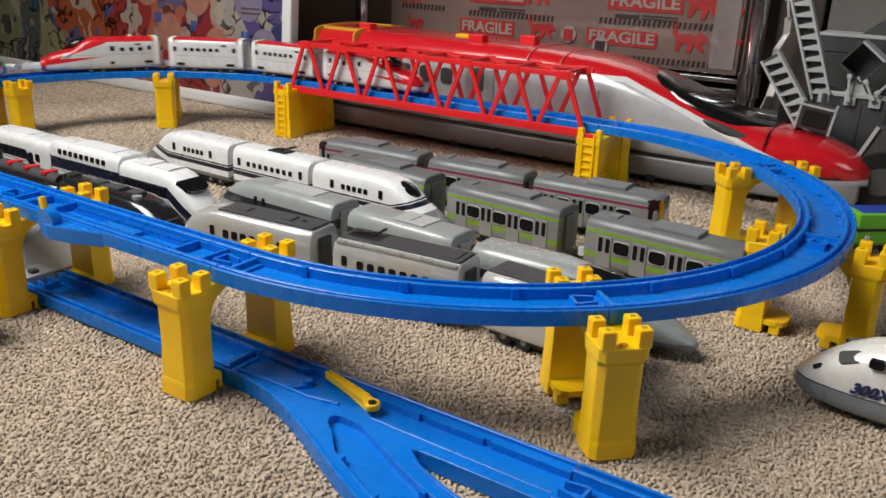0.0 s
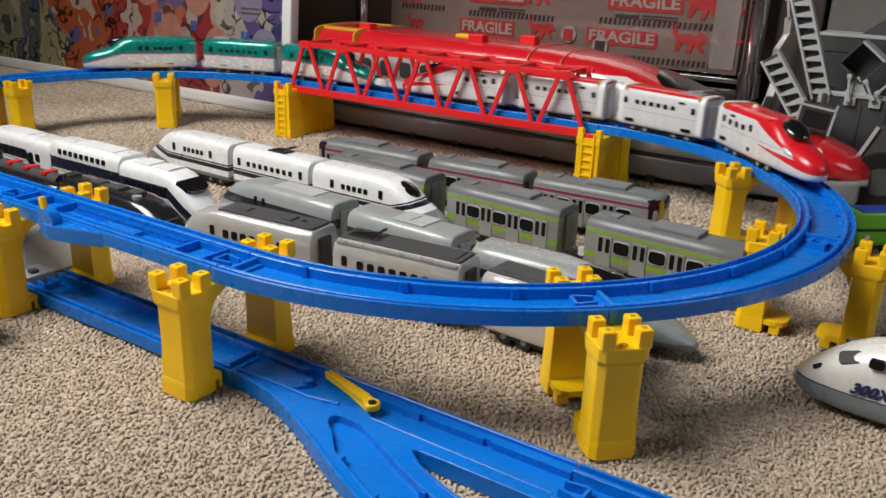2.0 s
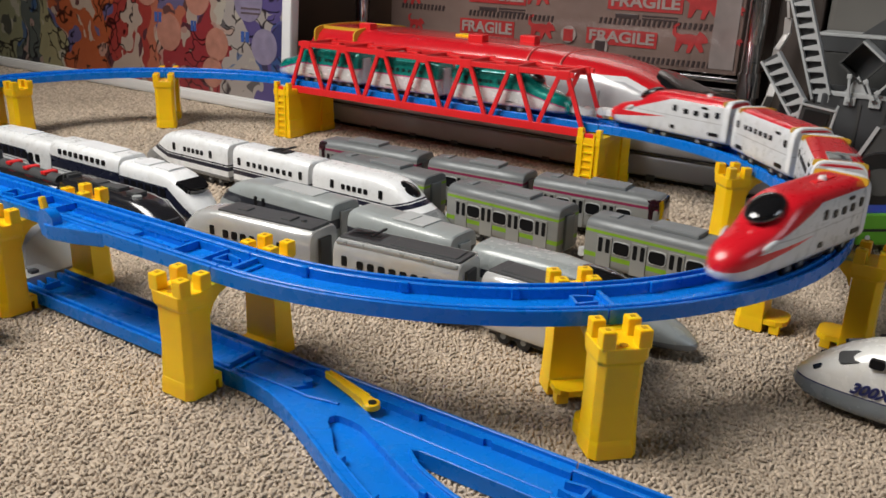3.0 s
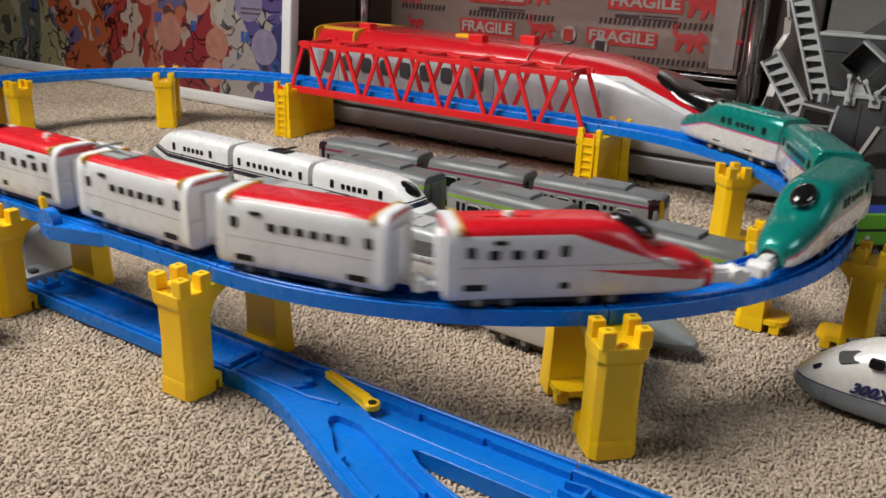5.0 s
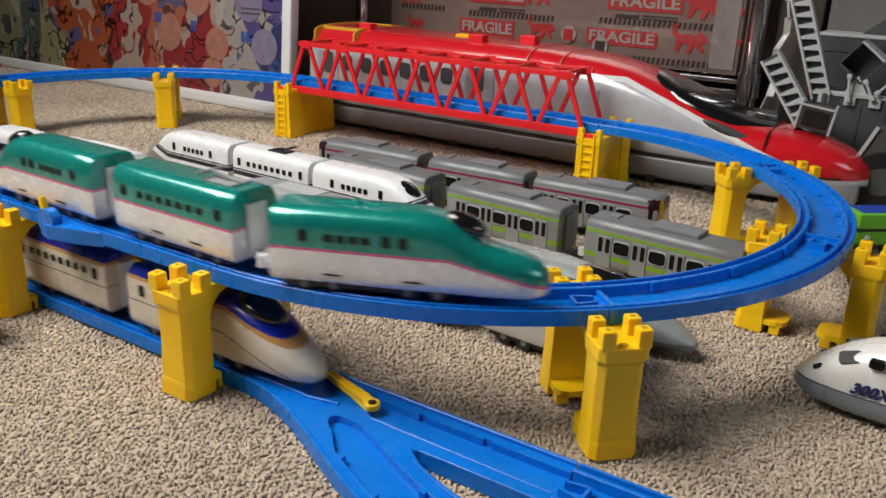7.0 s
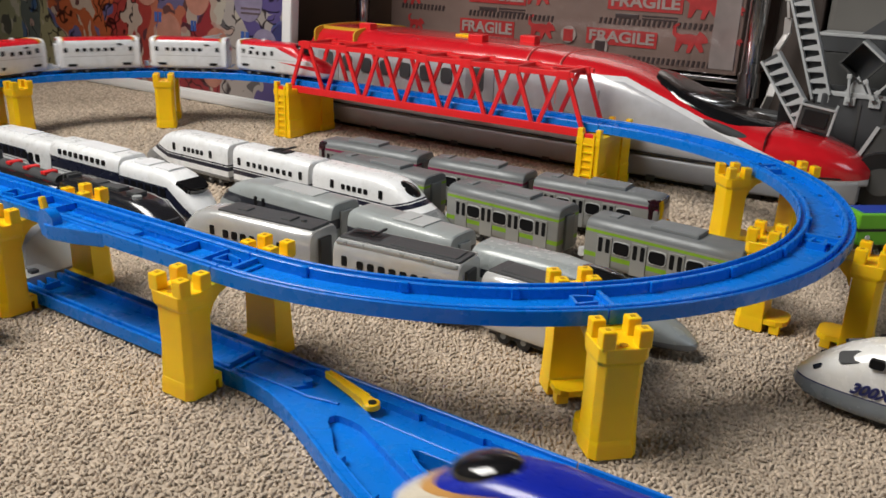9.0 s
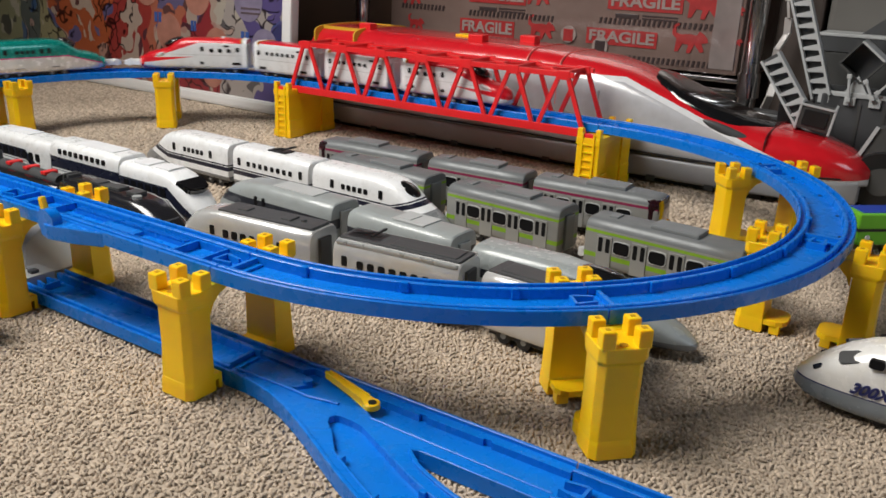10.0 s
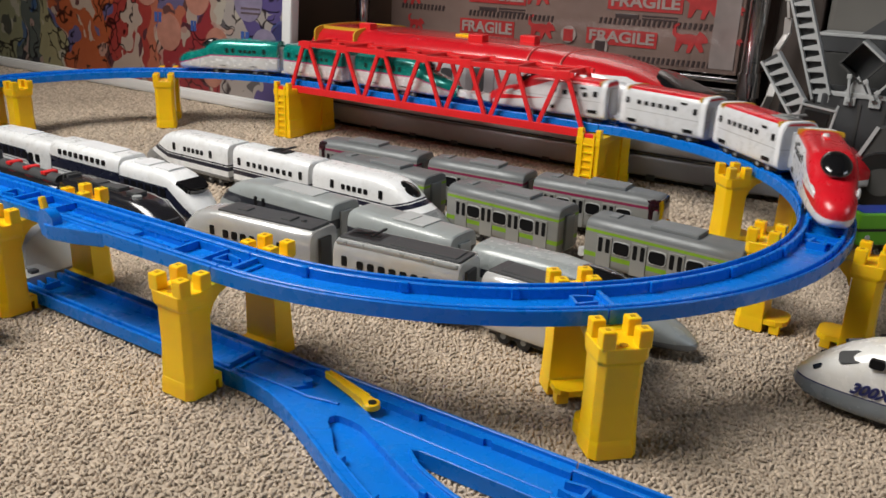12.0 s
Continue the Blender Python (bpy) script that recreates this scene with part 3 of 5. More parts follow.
# nose shapes: (share of the nose, half-width share, bottom, top, roundness)
NOSES = {
    "bill": [(0, 1, .0075, .0490, 4.6), (.12, 1, .0075, .0487, 4.3), (.24, .99, .0072, .0470, 3.8), (.34, .97, .0070, .0430, 3.4), (.43, .94, .0068, .0378, 3.2), (.52, .90, .0066, .0342, 3.0),
             (.64, .85, .0064, .0318, 2.8), (.76, .78, .0063, .0298, 2.7), (.86, .68, .0064, .0274, 2.6), (.93, .54, .0070, .0246, 2.4), (.98, .34, .0086, .0208, 2.3), (1.0, .14, .0115, .0168, 2.2)],
    "wedge": [(0, 1, .0075, .0480, 4.6), (.15, .99, .0072, .0470, 4.0), (.35, .97, .0070, .0425, 3.4), (.55, .91, .0068, .0345, 3.0), (.72, .82, .0066, .0270, 2.8), (.86, .66, .0066, .0205, 2.6), (.96, .40, .0070, .0150, 2.4), (1.0, .15, .0085, .0115, 2.2)],
    "duck": [(0, 1, .0075, .0480, 4.6), (.14, .99, .0072, .0472, 4.0), (.30, .97, .0070, .0430, 3.3), (.45, .93, .0068, .0350, 3.0), (.62, .88, .0066, .0275, 2.9), (.80, .76, .0066, .0215, 2.8), (.93, .52, .0070, .0165, 2.6), (1.0, .18, .0090, .0120, 2.2)],
    "round": [(0, 1, .0075, .0480, 4.6), (.25, .985, .0074, .0468, 4.0), (.5, .94, .0072, .0425, 3.4), (.7, .86, .0070, .0355, 3.0), (.86, .70, .0070, .0275, 2.7), (.96, .44, .0074, .0200, 2.4), (1.0, .16, .0095, .0140, 2.2)],
    "flat": [(0, 1, .0075, .0480, 5.5), (.55, .995, .0072, .0478, 5.0), (.85, .97, .0072, .0466, 4.5), (1.0, .90, .0080, .0440, 4.0)],
}
HW = 0.0180


def under_car(t, L, front, coupler=True):
    """Dark underframe, bogies and wheels below a body."""
    part("underframe", boxed(-L / 2 + 0.006, L / 2 - 0.006 - front, -0.0135, 0.0135, 0.0045, 0.0100, bevel=0.0006), BLACK, t)
    for x in (-L / 2 + 0.026, L / 2 - 0.026 - front * 0.55):
        for dx in (-0.008, 0.008):
            for y in (-0.0120, 0.0120):
                bm = bmesh.new()
                tube(bm, (0, -0.0016, 0), (0, 0.0016, 0), 0.0058, seg=18)
                w = part("wheel", bm, BLACK, t, "", pose(x + dx, y, 0.0058), True)
                bm = bmesh.new()
                tube(bm, (0, -0.0020, 0), (0, 0.0020, 0), 0.0022, seg=10)
                part("hub", bm, GREY, w)
    if coupler:
        bm = bmesh.new()
        bar(bm, (-L / 2 + 0.004, 0, 0.0105), (-L / 2 - 0.010, 0, 0.0105), 0.0055, 0.0035)
        tube(bm, (-L / 2 - 0.0105, 0, 0.0080), (-L / 2 - 0.0105, 0, 0.0150), 0.0034, seg=12)
        part("coupler", bm, WHITE, t)


def car(name, m, label, L, mat, nose=None, nl=0.06, windows=(), extra=(), roof=None, end=None, group="", tall=0.0, hw=HW, coupler=True, category="toy train"):
    """A train car: nose or plain end at +x, gangway end at -x, wheels on z = 0."""
    t = thing(name, m, label, category, group)
    e = 0.0012
    secs = [(-L / 2, hw * 0.975, .0085, .0478 + tall, 5.0), (-L / 2 + e, hw, .0075, .0488 + tall, 5.0)]
    if nose:
        x0 = L / 2 - nl
        secs += [(-L / 2 + (x0 + L / 2) * k, hw, .0075, .0490 + tall * (1 - 0), 4.8) for k in (0.3, 0.6, 0.9)]
        secs += [(x0 + nl * u, hw * w, a, b + tall * (1 - u), n) for u, w, a, b, n in NOSES[nose]]
    else:
        secs += [(L * k, hw, .0075, .0490 + tall, 5.0) for k in (-0.25, 0, 0.25)]
        secs += [(L / 2 - e, hw, .0075, .0488 + tall, 5.0), (L / 2, hw * 0.975, .0085, .0478 + tall, 5.0)]
    body = part("body", hull(secs), mat, t, "", None, True)
    for kind, xs, z, w, h in windows:
        for x in xs:
            pane(t, x, z, w, h, hw - 0.0001, kind, WINDOWMAT.get(kind, PANE))
    under_car(t, L, nl if nose else 0.0, coupler)
    ends = [-1] if nose else [-1, 1]
    for s in ends:
        g = part("gangway", boxed(-0.0016, 0.0016, -0.0072, 0.0072, 0.010, 0.041, bevel=0.0008), end or LGREY, t, "", pose(s * (L / 2 + 0.0008), 0, 0))
    if roof:
        for x0, x1, w, h in roof:
            part("roof_unit", boxed(x0, x1, -w, w, 0.0478 + tall, 0.0490 + tall + h, bevel=min(0.0012, h * 0.5)), ROOFGREY if not end else end, t)
    for f in extra:
        f(t, body)
    return t


def cabin_glass(x, z, lx, ly, lz, tilt):
    def add(t, body):
        bm = bmesh.new()
        bmesh.ops.create_uvsphere(bm, u_segments=24, v_segments=12, radius=1)
        for v in bm.verts:
            v.co = Vector((v.co.x * lx, v.co.y * ly, v.co.z * lz))
        part("windscreen", bm, GLASS, t, "black windscreen", pose(x, 0, z, 0, tilt, 0), True)
    return add


LAMPS = material("lamp_lens", (0.62, 0.63, 0.64), 0.12, coat=0.8)


def headlight(x, y, z, tilt, size=0.005):
    def add(t, body):
        for s in (-1, 1):
            bm = bmesh.new()
            bmesh.ops.create_uvsphere(bm, u_segments=14, v_segments=8, radius=1)
            for v in bm.verts:
                v.co = Vector((v.co.x * size * 1.5, v.co.y * size * 0.35, v.co.z * size * 0.5))
            part("headlight", bm, LAMPS, t, "", pose(x, s * y, z, 0, tilt, s * -14), True)
    return add


def pantograph(x, mat=None):
    def add(t, body):
        bm = bmesh.new()
        box(bm, x - 0.012, x + 0.012, -0.0075, 0.0075, 0.0486, 0.0500, bevel=0.0004)
        bar(bm, (x - 0.010, 0, 0.0500), (x + 0.012, 0, 0.0535), 0.0022, 0.0016)
        bar(bm, (x + 0.012, -0.010, 0.0538), (x + 0.012, 0.010, 0.0538), 0.0018, 0.0014)
        part("pantograph", bm, mat or BLACK, t)
    return add


def knob(x, mat):
    def add(t, body):
        bm = bmesh.new()
        tube(bm, (0, 0, 0), (0, 0, 0.0030), 0.0030, 0.0022, seg=16)
        part("switch_knob", bm, mat, t, "", pose(x, 0, 0.0485), True)
        part("switch_slot", boxed(x - 0.014, x + 0.012, -0.0022, 0.0022, 0.0484, 0.0496, bevel=0.0005), RED if mat is WHITE else mat, t)
    return add


def row(x0, x1, n):
    return [x0 + (x1 - x0) * i / (n - 1) for i in range(n)]


WINDOWMAT = {"door_line": LGREY}
CR, CW, CPINK = (0.60, 0.010, 0.020), (0.81, 0.82, 0.83), (0.62, 0.09, 0.28)
CG = (0.004, 0.260, 0.220)
CS = (0.64, 0.65, 0.67)
R_MID = livery("red_white_livery", [(0, CS), (0.0246, (0.42, 0.42, 0.43)), (0.0252, CS), (0.0455, CR)])
R_NOSE = flash_livery("red_white_nose_livery", (0.0435, 0.34, -0.008), (0.0245, 0.145, -0.002), 0.10, CR, CS, 0.0262)
G_MID = livery("green_white_livery", [(0, CW), (0.0262, CPINK), (0.0276, CG)], rough=0.25, metal=0.3, coat=0.7)
G_NOSE = livery("green_white_nose_livery", [(0, CW), (0.0262, CPINK), (0.0276, CG)], rough=0.25, nose=(0.022, 0.27), metal=0.3, coat=0.7)
CI, CB, CO = (0.62, 0.56, 0.46), (0.005, 0.016, 0.30), (0.50, 0.26, 0.08)
B_MID = livery("ivory_blue_livery", [(0, CI), (0.0252, (0.10, 0.07, 0.05)), (0.0260, CI), (0.0405, CO), (0.0426, CB)])
B_NOSE = livery("ivory_blue_nose_livery", [(0, (0.35, 0.35, 0.36)), (0.0095, CI), (0.0252, (0.10, 0.07, 0.05)), (0.0260, CI), (0.0405, CO), (0.0426, CB)], nose=(0.014, 0.35))

LN, LM = 0.150, 0.1040            # end car and middle car lengths
RW = [("window", row(-0.028, 0.016, 6), 0.0340, 0.0052, 0.0045), ("door_window", (-0.043, 0.040), 0.0342, 0.0046, 0.0062), ("vent", (-0.036, 0.034), 0.0140, 0.0115, 0.0034), ("label_plate", (0.026,), 0.0405, 0.007, 0.002)]
RN = [("window", row(-0.050, -0.026, 3), 0.0335, 0.0056, 0.0052), ("door_window", (-0.062, -0.013), 0.0350, 0.0046, 0.0062), ("vent", (-0.060,), 0.0160, 0.0115, 0.0034), ("hatch", (-0.012,), 0.0160, 0.0052, 0.0036), ("label_plate", (-0.047,), 0.0400, 0.007, 0.002)]
GW = [("window", row(-0.026, 0.026, 7), 0.0345, 0.0046, 0.0042), ("door_window", (-0.041, 0.041), 0.0350, 0.0050, 0.0066), ("vent", (-0.022, 0.012), 0.0140, 0.0100, 0.0008)]
GN = [("window", row(-0.042, -0.022, 4), 0.0345, 0.0046, 0.0042), ("door_window", (-0.056, -0.002, -0.011), 0.0350, 0.0046, 0.0064), ("vent", (-0.04, 0.004), 0.0140, 0.0100, 0.0008)]
BW = [("window", row(-0.030, 0.030, 8), 0.0345, 0.0046, 0.0050), ("door_window", (-0.042, 0.042), 0.0340, 0.0050, 0.0075)]
BN = [("window", row(-0.042, -0.022, 4), 0.0345, 0.0046, 0.0050), ("door_window", (-0.060, -0.008), 0.0340, 0.0050, 0.0075)]
ENDW = material("end_wall_white", (0.74, 0.75, 0.77), 0.35)


def arm(t, body):
    """White coupling arm out of the open nose."""
    bm = bmesh.new()
    bar(bm, (LN / 2 - 0.012, 0, 0.0120), (LN / 2 + 0.025, 0, 0.0120), 0.0085, 0.0060)
    bar(bm, (LN / 2 + 0.002, 0, 0.0155), (LN / 2 + 0.012, 0, 0.0155), 0.0060, 0.0030)
    tube(bm, (LN / 2 + 0.018, -0.0058, 0.0125), (LN / 2 + 0.018, 0.0058, 0.0125), 0.0045, seg=16)
    part("coupling_arm", bm, WHITE, t, "white coupling arm")


def plug(colour):
    def add(t, body):
        bm = bmesh.new()
        tube(bm, (LN / 2 - 0.016, 0, 0.0145), (LN / 2 + 0.001, 0, 0.0135), 0.0105, 0.0078, seg=24)
        part("nose_ring", bm, colour, t, "", None, True)
        bm = bmesh.new()
        tube(bm, (LN / 2 + 0.0005, 0, 0.0135), (LN / 2 + 0.0016, 0, 0.0135), 0.0062, seg=20)
        part("nose_socket", bm, BLACK, t)
    return add


def collar(t, x, s):
    """White portal at a car end with a thin gold edge on the roof."""
    a, b = sorted((x, x - s * 0.0062))
    part("end_collar", hull([(a, HW * 1.010, .0080, .0495, 5.0), (b, HW * 1.010, .0080, .0495, 5.0)]), ENDW, t, "white end collar", None, True)
    a, b = sorted((x - s * 0.0062, x - s * 0.0078))
    part("gold_arc", hull([(a, HW * 1.004, .0440, .0493, 5.0), (b, HW * 1.004, .0440, .0493, 5.0)]), GOLD, t)


def gold_ends(t, body):
    collar(t, -LM / 2 + 0.0003, -1)
    collar(t, LM / 2 - 0.0003, 1)


def nose_collar(t, body):
    collar(t, -LN / 2 + 0.0003, -1)


GOLD = material("gold_paint", (0.60, 0.36, 0.03), 0.35)
GREEN = material("green_metallic", CG, 0.22, vary=0.05, coat=0.7)
SCREEN = cabin_glass(0.0295, 0.0425, 0.0150, 0.0110, 0.0050, 24)
CANOPY = cabin_glass(0.0285, 0.0428, 0.0120, 0.0078, 0.0056, 22)


def running_train():
    I = Matrix()
    g1, g2 = "cars of the red and white running train", "cars of the green and white running train"
    cars = [
        car("train_car", I, "red and white bullet train lead car with black windscreen", LN, R_NOSE, "bill", 0.074, RN, (SCREEN, headlight(0.046, 0.0150, 0.0262, 24, 0.0046), knob(-0.040, WHITE), nose_collar), end=ENDW, group=g1),
        car("train_car", I, "white bullet train middle car with red roof", LM, R_MID, None, 0, RW, (pantograph(0.03, GREY), gold_ends), end=ENDW, group=g1),
        car("train_car", I, "white bullet train middle car with red roof", LM, R_MID, None, 0, RW, (gold_ends,), end=ENDW, group=g1),
        car("train_car", I, "red and white bullet train end car with open nose", LN, R_NOSE, "bill", 0.074, RN, (SCREEN, headlight(0.046, 0.0150, 0.0262, 24, 0.0046), knob(-0.040, WHITE), nose_collar, plug(RED), arm), end=ENDW, group=g1),
        car("train_car", I, "green and white bullet train end car with open nose", LN, G_NOSE, "bill", 0.074, GN, (CANOPY, plug(GREEN), arm), end=ENDW, group=g2),
        car("train_car", I, "green and white bullet train middle car", LM, G_MID, None, 0, GW, (pantograph(-0.03, GREY),), end=ENDW, group=g2),
        car("train_car", I, "green and white bullet train tail car with rounded nose", LN, G_NOSE, "bill", 0.074, GN, (CANOPY, knob(-0.03, GREEN)), end=ENDW, group=g2),
    ]
    return cars


def blue_train():
    I = Matrix()
    g = "cars of the ivory and blue running train"

    def tab(t, body):
        part("yellow_tab", boxed(-LN / 2 - 0.001, -LN / 2 + 0.004, -0.010, 0.010, 0.0480, 0.0505, bevel=0.0008), YELLOW, t, "yellow roof tab")
    wide = cabin_glass(0.030, 0.0418, 0.0175, 0.0125, 0.0062, 19)
    return [car("train_car", I, "ivory and blue bullet train lead car with copper stripe", LN, B_NOSE, "wedge", 0.066, BN, (wide, tab), end=ENDW, group=g),
            car("train_car", I, "ivory bullet train middle car with blue roof", LM, B_MID, None, 0, BW, (), end=ENDW, group=g),
            car("train_car", I, "ivory and blue bullet train tail car with copper stripe", LN, B_NOSE, "wedge", 0.066, BN, (wide, tab), end=ENDW, group=g)]


EXPRESS = running_train()
IVORY = blue_train()


# ---- parked trains inside the loop ----
def on_line(p, q, back, L, flip=False):
    """Pose of a parked car on the line from p to q (a, c), its rear end back metres along it."""
    d = Vector((q[0] - p[0], q[1] - p[1])).normalized()
    mid = Vector(p) + d * (back + L / 2)
    return LOOP @ pose(mid.x, mid.y, 0, 0, 0, math.degrees(math.atan2(d.y, d.x)) + (180 if flip else 0))


def n700():
    mat = livery("white_blue_stripe", [(0, (0.20, 0.21, 0.22)), (0.0130, CW), (0.0190, (0.012, 0.013, 0.03)), (0.0240, CW), (0.0250, (0.012, 0.013, 0.03)), (0.0258, CW)])
    matn = livery("white_blue_stripe_nose", [(0, (0.20, 0.21, 0.22)), (0.0130, CW), (0.0190, (0.012, 0.013, 0.03)), (0.0240, CW), (0.0250, (0.012, 0.013, 0.03)), (0.0258, CW)], nose=(0.022, -0.32))
    g = "cars of the parked white bullet train"
    P, Q = (-0.449, 0.023), (-0.045, 0.014)
    w = [("window", row(-0.030, 0.030, 8), 0.0335, 0.0046, 0.0052), ("door_window", (-0.044, 0.044), 0.0340, 0.0044, 0.0082)]
    wn = [("window", row(-0.036, -0.008, 5), 0.0335, 0.0046, 0.0052), ("door_window", (-0.050, 0.010), 0.0340, 0.0044, 0.0082)]
    ext = (cabin_glass(0.0300, 0.0385, 0.0130, 0.0105, 0.0050, 30),)
    car("parked_car", on_line(P, Q, -0.014, 0.154, True), "white bullet train end car with dark blue stripe", 0.154, matn, "duck", 0.062, wn, ext, end=ENDW, group=g)
    car("parked_car", on_line(P, Q, 0.148, 0.108), "white bullet train middle car with dark blue stripe", 0.108, mat, None, 0, w, (pantograph(0.0),), end=ENDW, group=g)
    car("parked_car", on_line(P, Q, 0.262, 0.152), "white bullet train lead car with black windscreen", 0.152, matn, "duck", 0.066, wn, ext, end=ENDW, group=g)


def white_blue_window_train():
    g = "cars of the parked white train with blue window band"
    band = (0.012, 0.015, 0.034)
    mat = livery("white_window_band", [(0, CW), (0.0225, (0.05, 0.06, 0.12)), (0.0233, CW), (0.0246, band), (0.0352, CW)], nose=(0.014, 0.75))
    matd = livery("white_double_deck_band", [(0, CW), (0.0232, (0.05, 0.06, 0.12)), (0.0240, CW), (0.0252, band), (0.0372, CW)])
    P, Q = (-0.714, -0.094), (-0.224, -0.098)
    w = [("window", row(-0.036, 0.036, 7), 0.0300, 0.0075, 0.0085)]
    wd = [("upper_window", row(-0.038, 0.034, 9), 0.0438, 0.0052, 0.0052), ("lower_window", row(-0.018, 0.018, 5), 0.0190, 0.0045, 0.0042)]
    wn = [("window", row(-0.045, 0.008, 6), 0.0300, 0.0075, 0.0085)]
    car("parked_car", on_line(P, Q, 0.150, 0.118), "white bullet train car with dark blue window band", 0.118, mat, None, 0, w, (), [(-0.03, 0.01, 0.009, 0.0012)], ENDW, g)
    car("parked_car", on_line(P, Q, 0.276, 0.098), "white double-deck train car with dark blue band", 0.112, matd, None, 0, wd, (), [(-0.02, 0.04, 0.010, 0.0010)], ENDW, g, 0.004)

    def screen(t, body):
        bm = bmesh.new()
        prism(bm, [(0.0, -0.0150), (0.0135, -0.0118), (0.0165, -0.004), (0.0165, 0.004), (0.0135, 0.0118), (0.0, 0.0150), (-0.002, 0.0150), (-0.002, -0.0150)], -0.0042, 0.0038)
        bmesh.ops.bevel(bm, geom=bm.edges[:], offset=0.0012, segments=2, affect="EDGES")
        part("windscreen", bm, GLASS, t, "black wraparound windscreen", pose(0.0245, 0, 0.0395, 0, 25, 0), True)
    car("parked_car", on_line(P, Q, 0.382, 0.112), "white bullet train lead car with wraparound windscreen", 0.112, mat, "wedge", 0.046, wn, (screen,), [(-0.042, -0.020, 0.010, 0.0016), (-0.012, 0.008, 0.009, 0.0012)], ENDW, g)


def commuter(P, Q, colour, lower, cab, label, g, starts, lengths, noses):
    """Silver commuter train with coloured band, doors and roof units."""
    st = (0.24, 0.24, 0.225)
    bands = [(0, st)] + ([(0.0158, colour), (0.0200, st)] if lower else []) + [(0.0372, colour), (0.0396, st), (0.0412, (0.15, 0.16, 0.165))]
    mat = livery("steel_livery_" + label.split()[0], bands, rough=0.42, metal=0.12, coat=0.0)
    lit = material("steel_door_" + label.split()[0], (0.34, 0.34, 0.32), 0.30, metal=0.35)
    trim = material("window_trim_" + label.split()[0], (0.72, 0.73, 0.72), 0.25, metal=0.4)
    for s, L, nose in zip(starts, lengths, noses):
        k = L / 0.128

        def doors(t, body):
            for x in [v * k for v in (-0.046, -0.0155, 0.0155, 0.046)]:
                if nose and x * (1 if nose > 0 else -1) > 0.04 * k:
                    continue
                for sd in (-1, 1):
                    d = part("door", boxed(-0.0066, 0.0066, -0.0005, 0.0005, 0.0090, 0.0362, bevel=0.0003), lit, t, "", pose(x, sd * (HW + 0.0001), 0))
                    for wx in (-0.0032, 0.0032):
                        part("door_pane", PANES.setdefault("dp", mesh_of("door_pane", rounded_pane(0.0036, 0.0120, 0.0014), PANE)), None, d, "", pose(wx, 0, 0.0285))
            for x in [v * k for v in (-0.0308, 0.0, 0.0308)]:
                for sd in (-1, 1):
                    f = part("window_frame", PANES.setdefault(trim.name, mesh_of("window_frame", rounded_pane(0.0152, 0.0118, 0.0010), trim)), None, t, "", pose(x, sd * (HW + 0.0001), 0.0285))
                    part("glazing", PANES.setdefault("wf", mesh_of("glazing", rounded_pane(0.0137, 0.0102, 0.0016), PANE)), None, f)
        extra = [doors]
        if nose and cab:
            def face(t, body):
                bm = bmesh.new()
                box(bm, L / 2 - 0.016, L / 2 + 0.0012, -HW * 1.01, HW * 1.01, 0.012, 0.0475, bevel=0.0075)
                part("cab_front", bm, cab, t, "dark cab front", None, True)
                part("cab_panel", boxed(L / 2 + 0.0004, L / 2 + 0.0020, -0.0105, 0.0105, 0.017, 0.024, bevel=0.0006), YELLOW, t, "yellow cab panel")
            extra.append(face)
        car("parked_car", on_line(P, Q, s, L, bool(nose and nose < 0)), label, L, mat, "flat" if nose else None, 0.010, (), extra,
            [(-0.012 * k, 0.028 * k, 0.0105, 0.0030), (-0.050 * k, -0.042 * k, 0.006, 0.0012)], ROOFGREY, g)


CABM = material("cab_maroon", (0.018, 0.004, 0.007), 0.15, coat=0.8)


def grey_trains():
    CGR = (0.30, 0.325, 0.325)
    g = "cars of the parked grey bullet train"
    mat = livery("grey_livery", [(0, (0.16, 0.17, 0.175)), (0.0120, CGR), (0.0262, (0.02, 0.022, 0.03)), (0.0345, CGR)], rough=0.3)
    matn = livery("grey_nose_livery", [(0, (0.16, 0.17, 0.175)), (0.0120, CGR), (0.0262, (0.02, 0.022, 0.03)), (0.0330, CGR)], rough=0.25)
    P, Q = (-0.238, -0.068), (0.040, -0.082)
    w = [("window", (-0.050, -0.041), 0.0350, 0.0040, 0.0070)]
    car("parked_car", on_line(P, Q, 0.0, 0.156, True), "grey bullet train end car with dark window band", 0.156, mat, "round", 0.055, [("door_window", (0.004, 0.014), 0.0345, 0.0036, 0.0080)], (), [(-0.05, 0.0, 0.010, 0.0008)], LGREY, g)

    def grille(t, body):
        bm = bmesh.new()
        box(bm, -0.010, 0.022, -0.012, 0.012, 0.0484, 0.0500, bevel=0.0006)
        box(bm, -0.006, 0.006, -0.008, 0.008, 0.0498, 0.0506)
        part("roof_grille", bm, LGREY, t)
    car("parked_car", on_line(P, Q, 0.174, 0.104), "grey bullet train middle car with roof grille", 0.104, mat, None, 0, [("label_plate", (0.035,), 0.018, 0.006, 0.002)], (grille,), None, LGREY, g)
    car("parked_car", on_line((0.056, -0.0875), (0.228, -0.086), 0.004, 0.166), "grey pointed-nose bullet train lead car with black windscreen", 0.166, matn, "wedge", 0.095, (), (cabin_glass(0.018, 0.0412, 0.0220, 0.0125, 0.0062, 14),), None, LGREY, g)


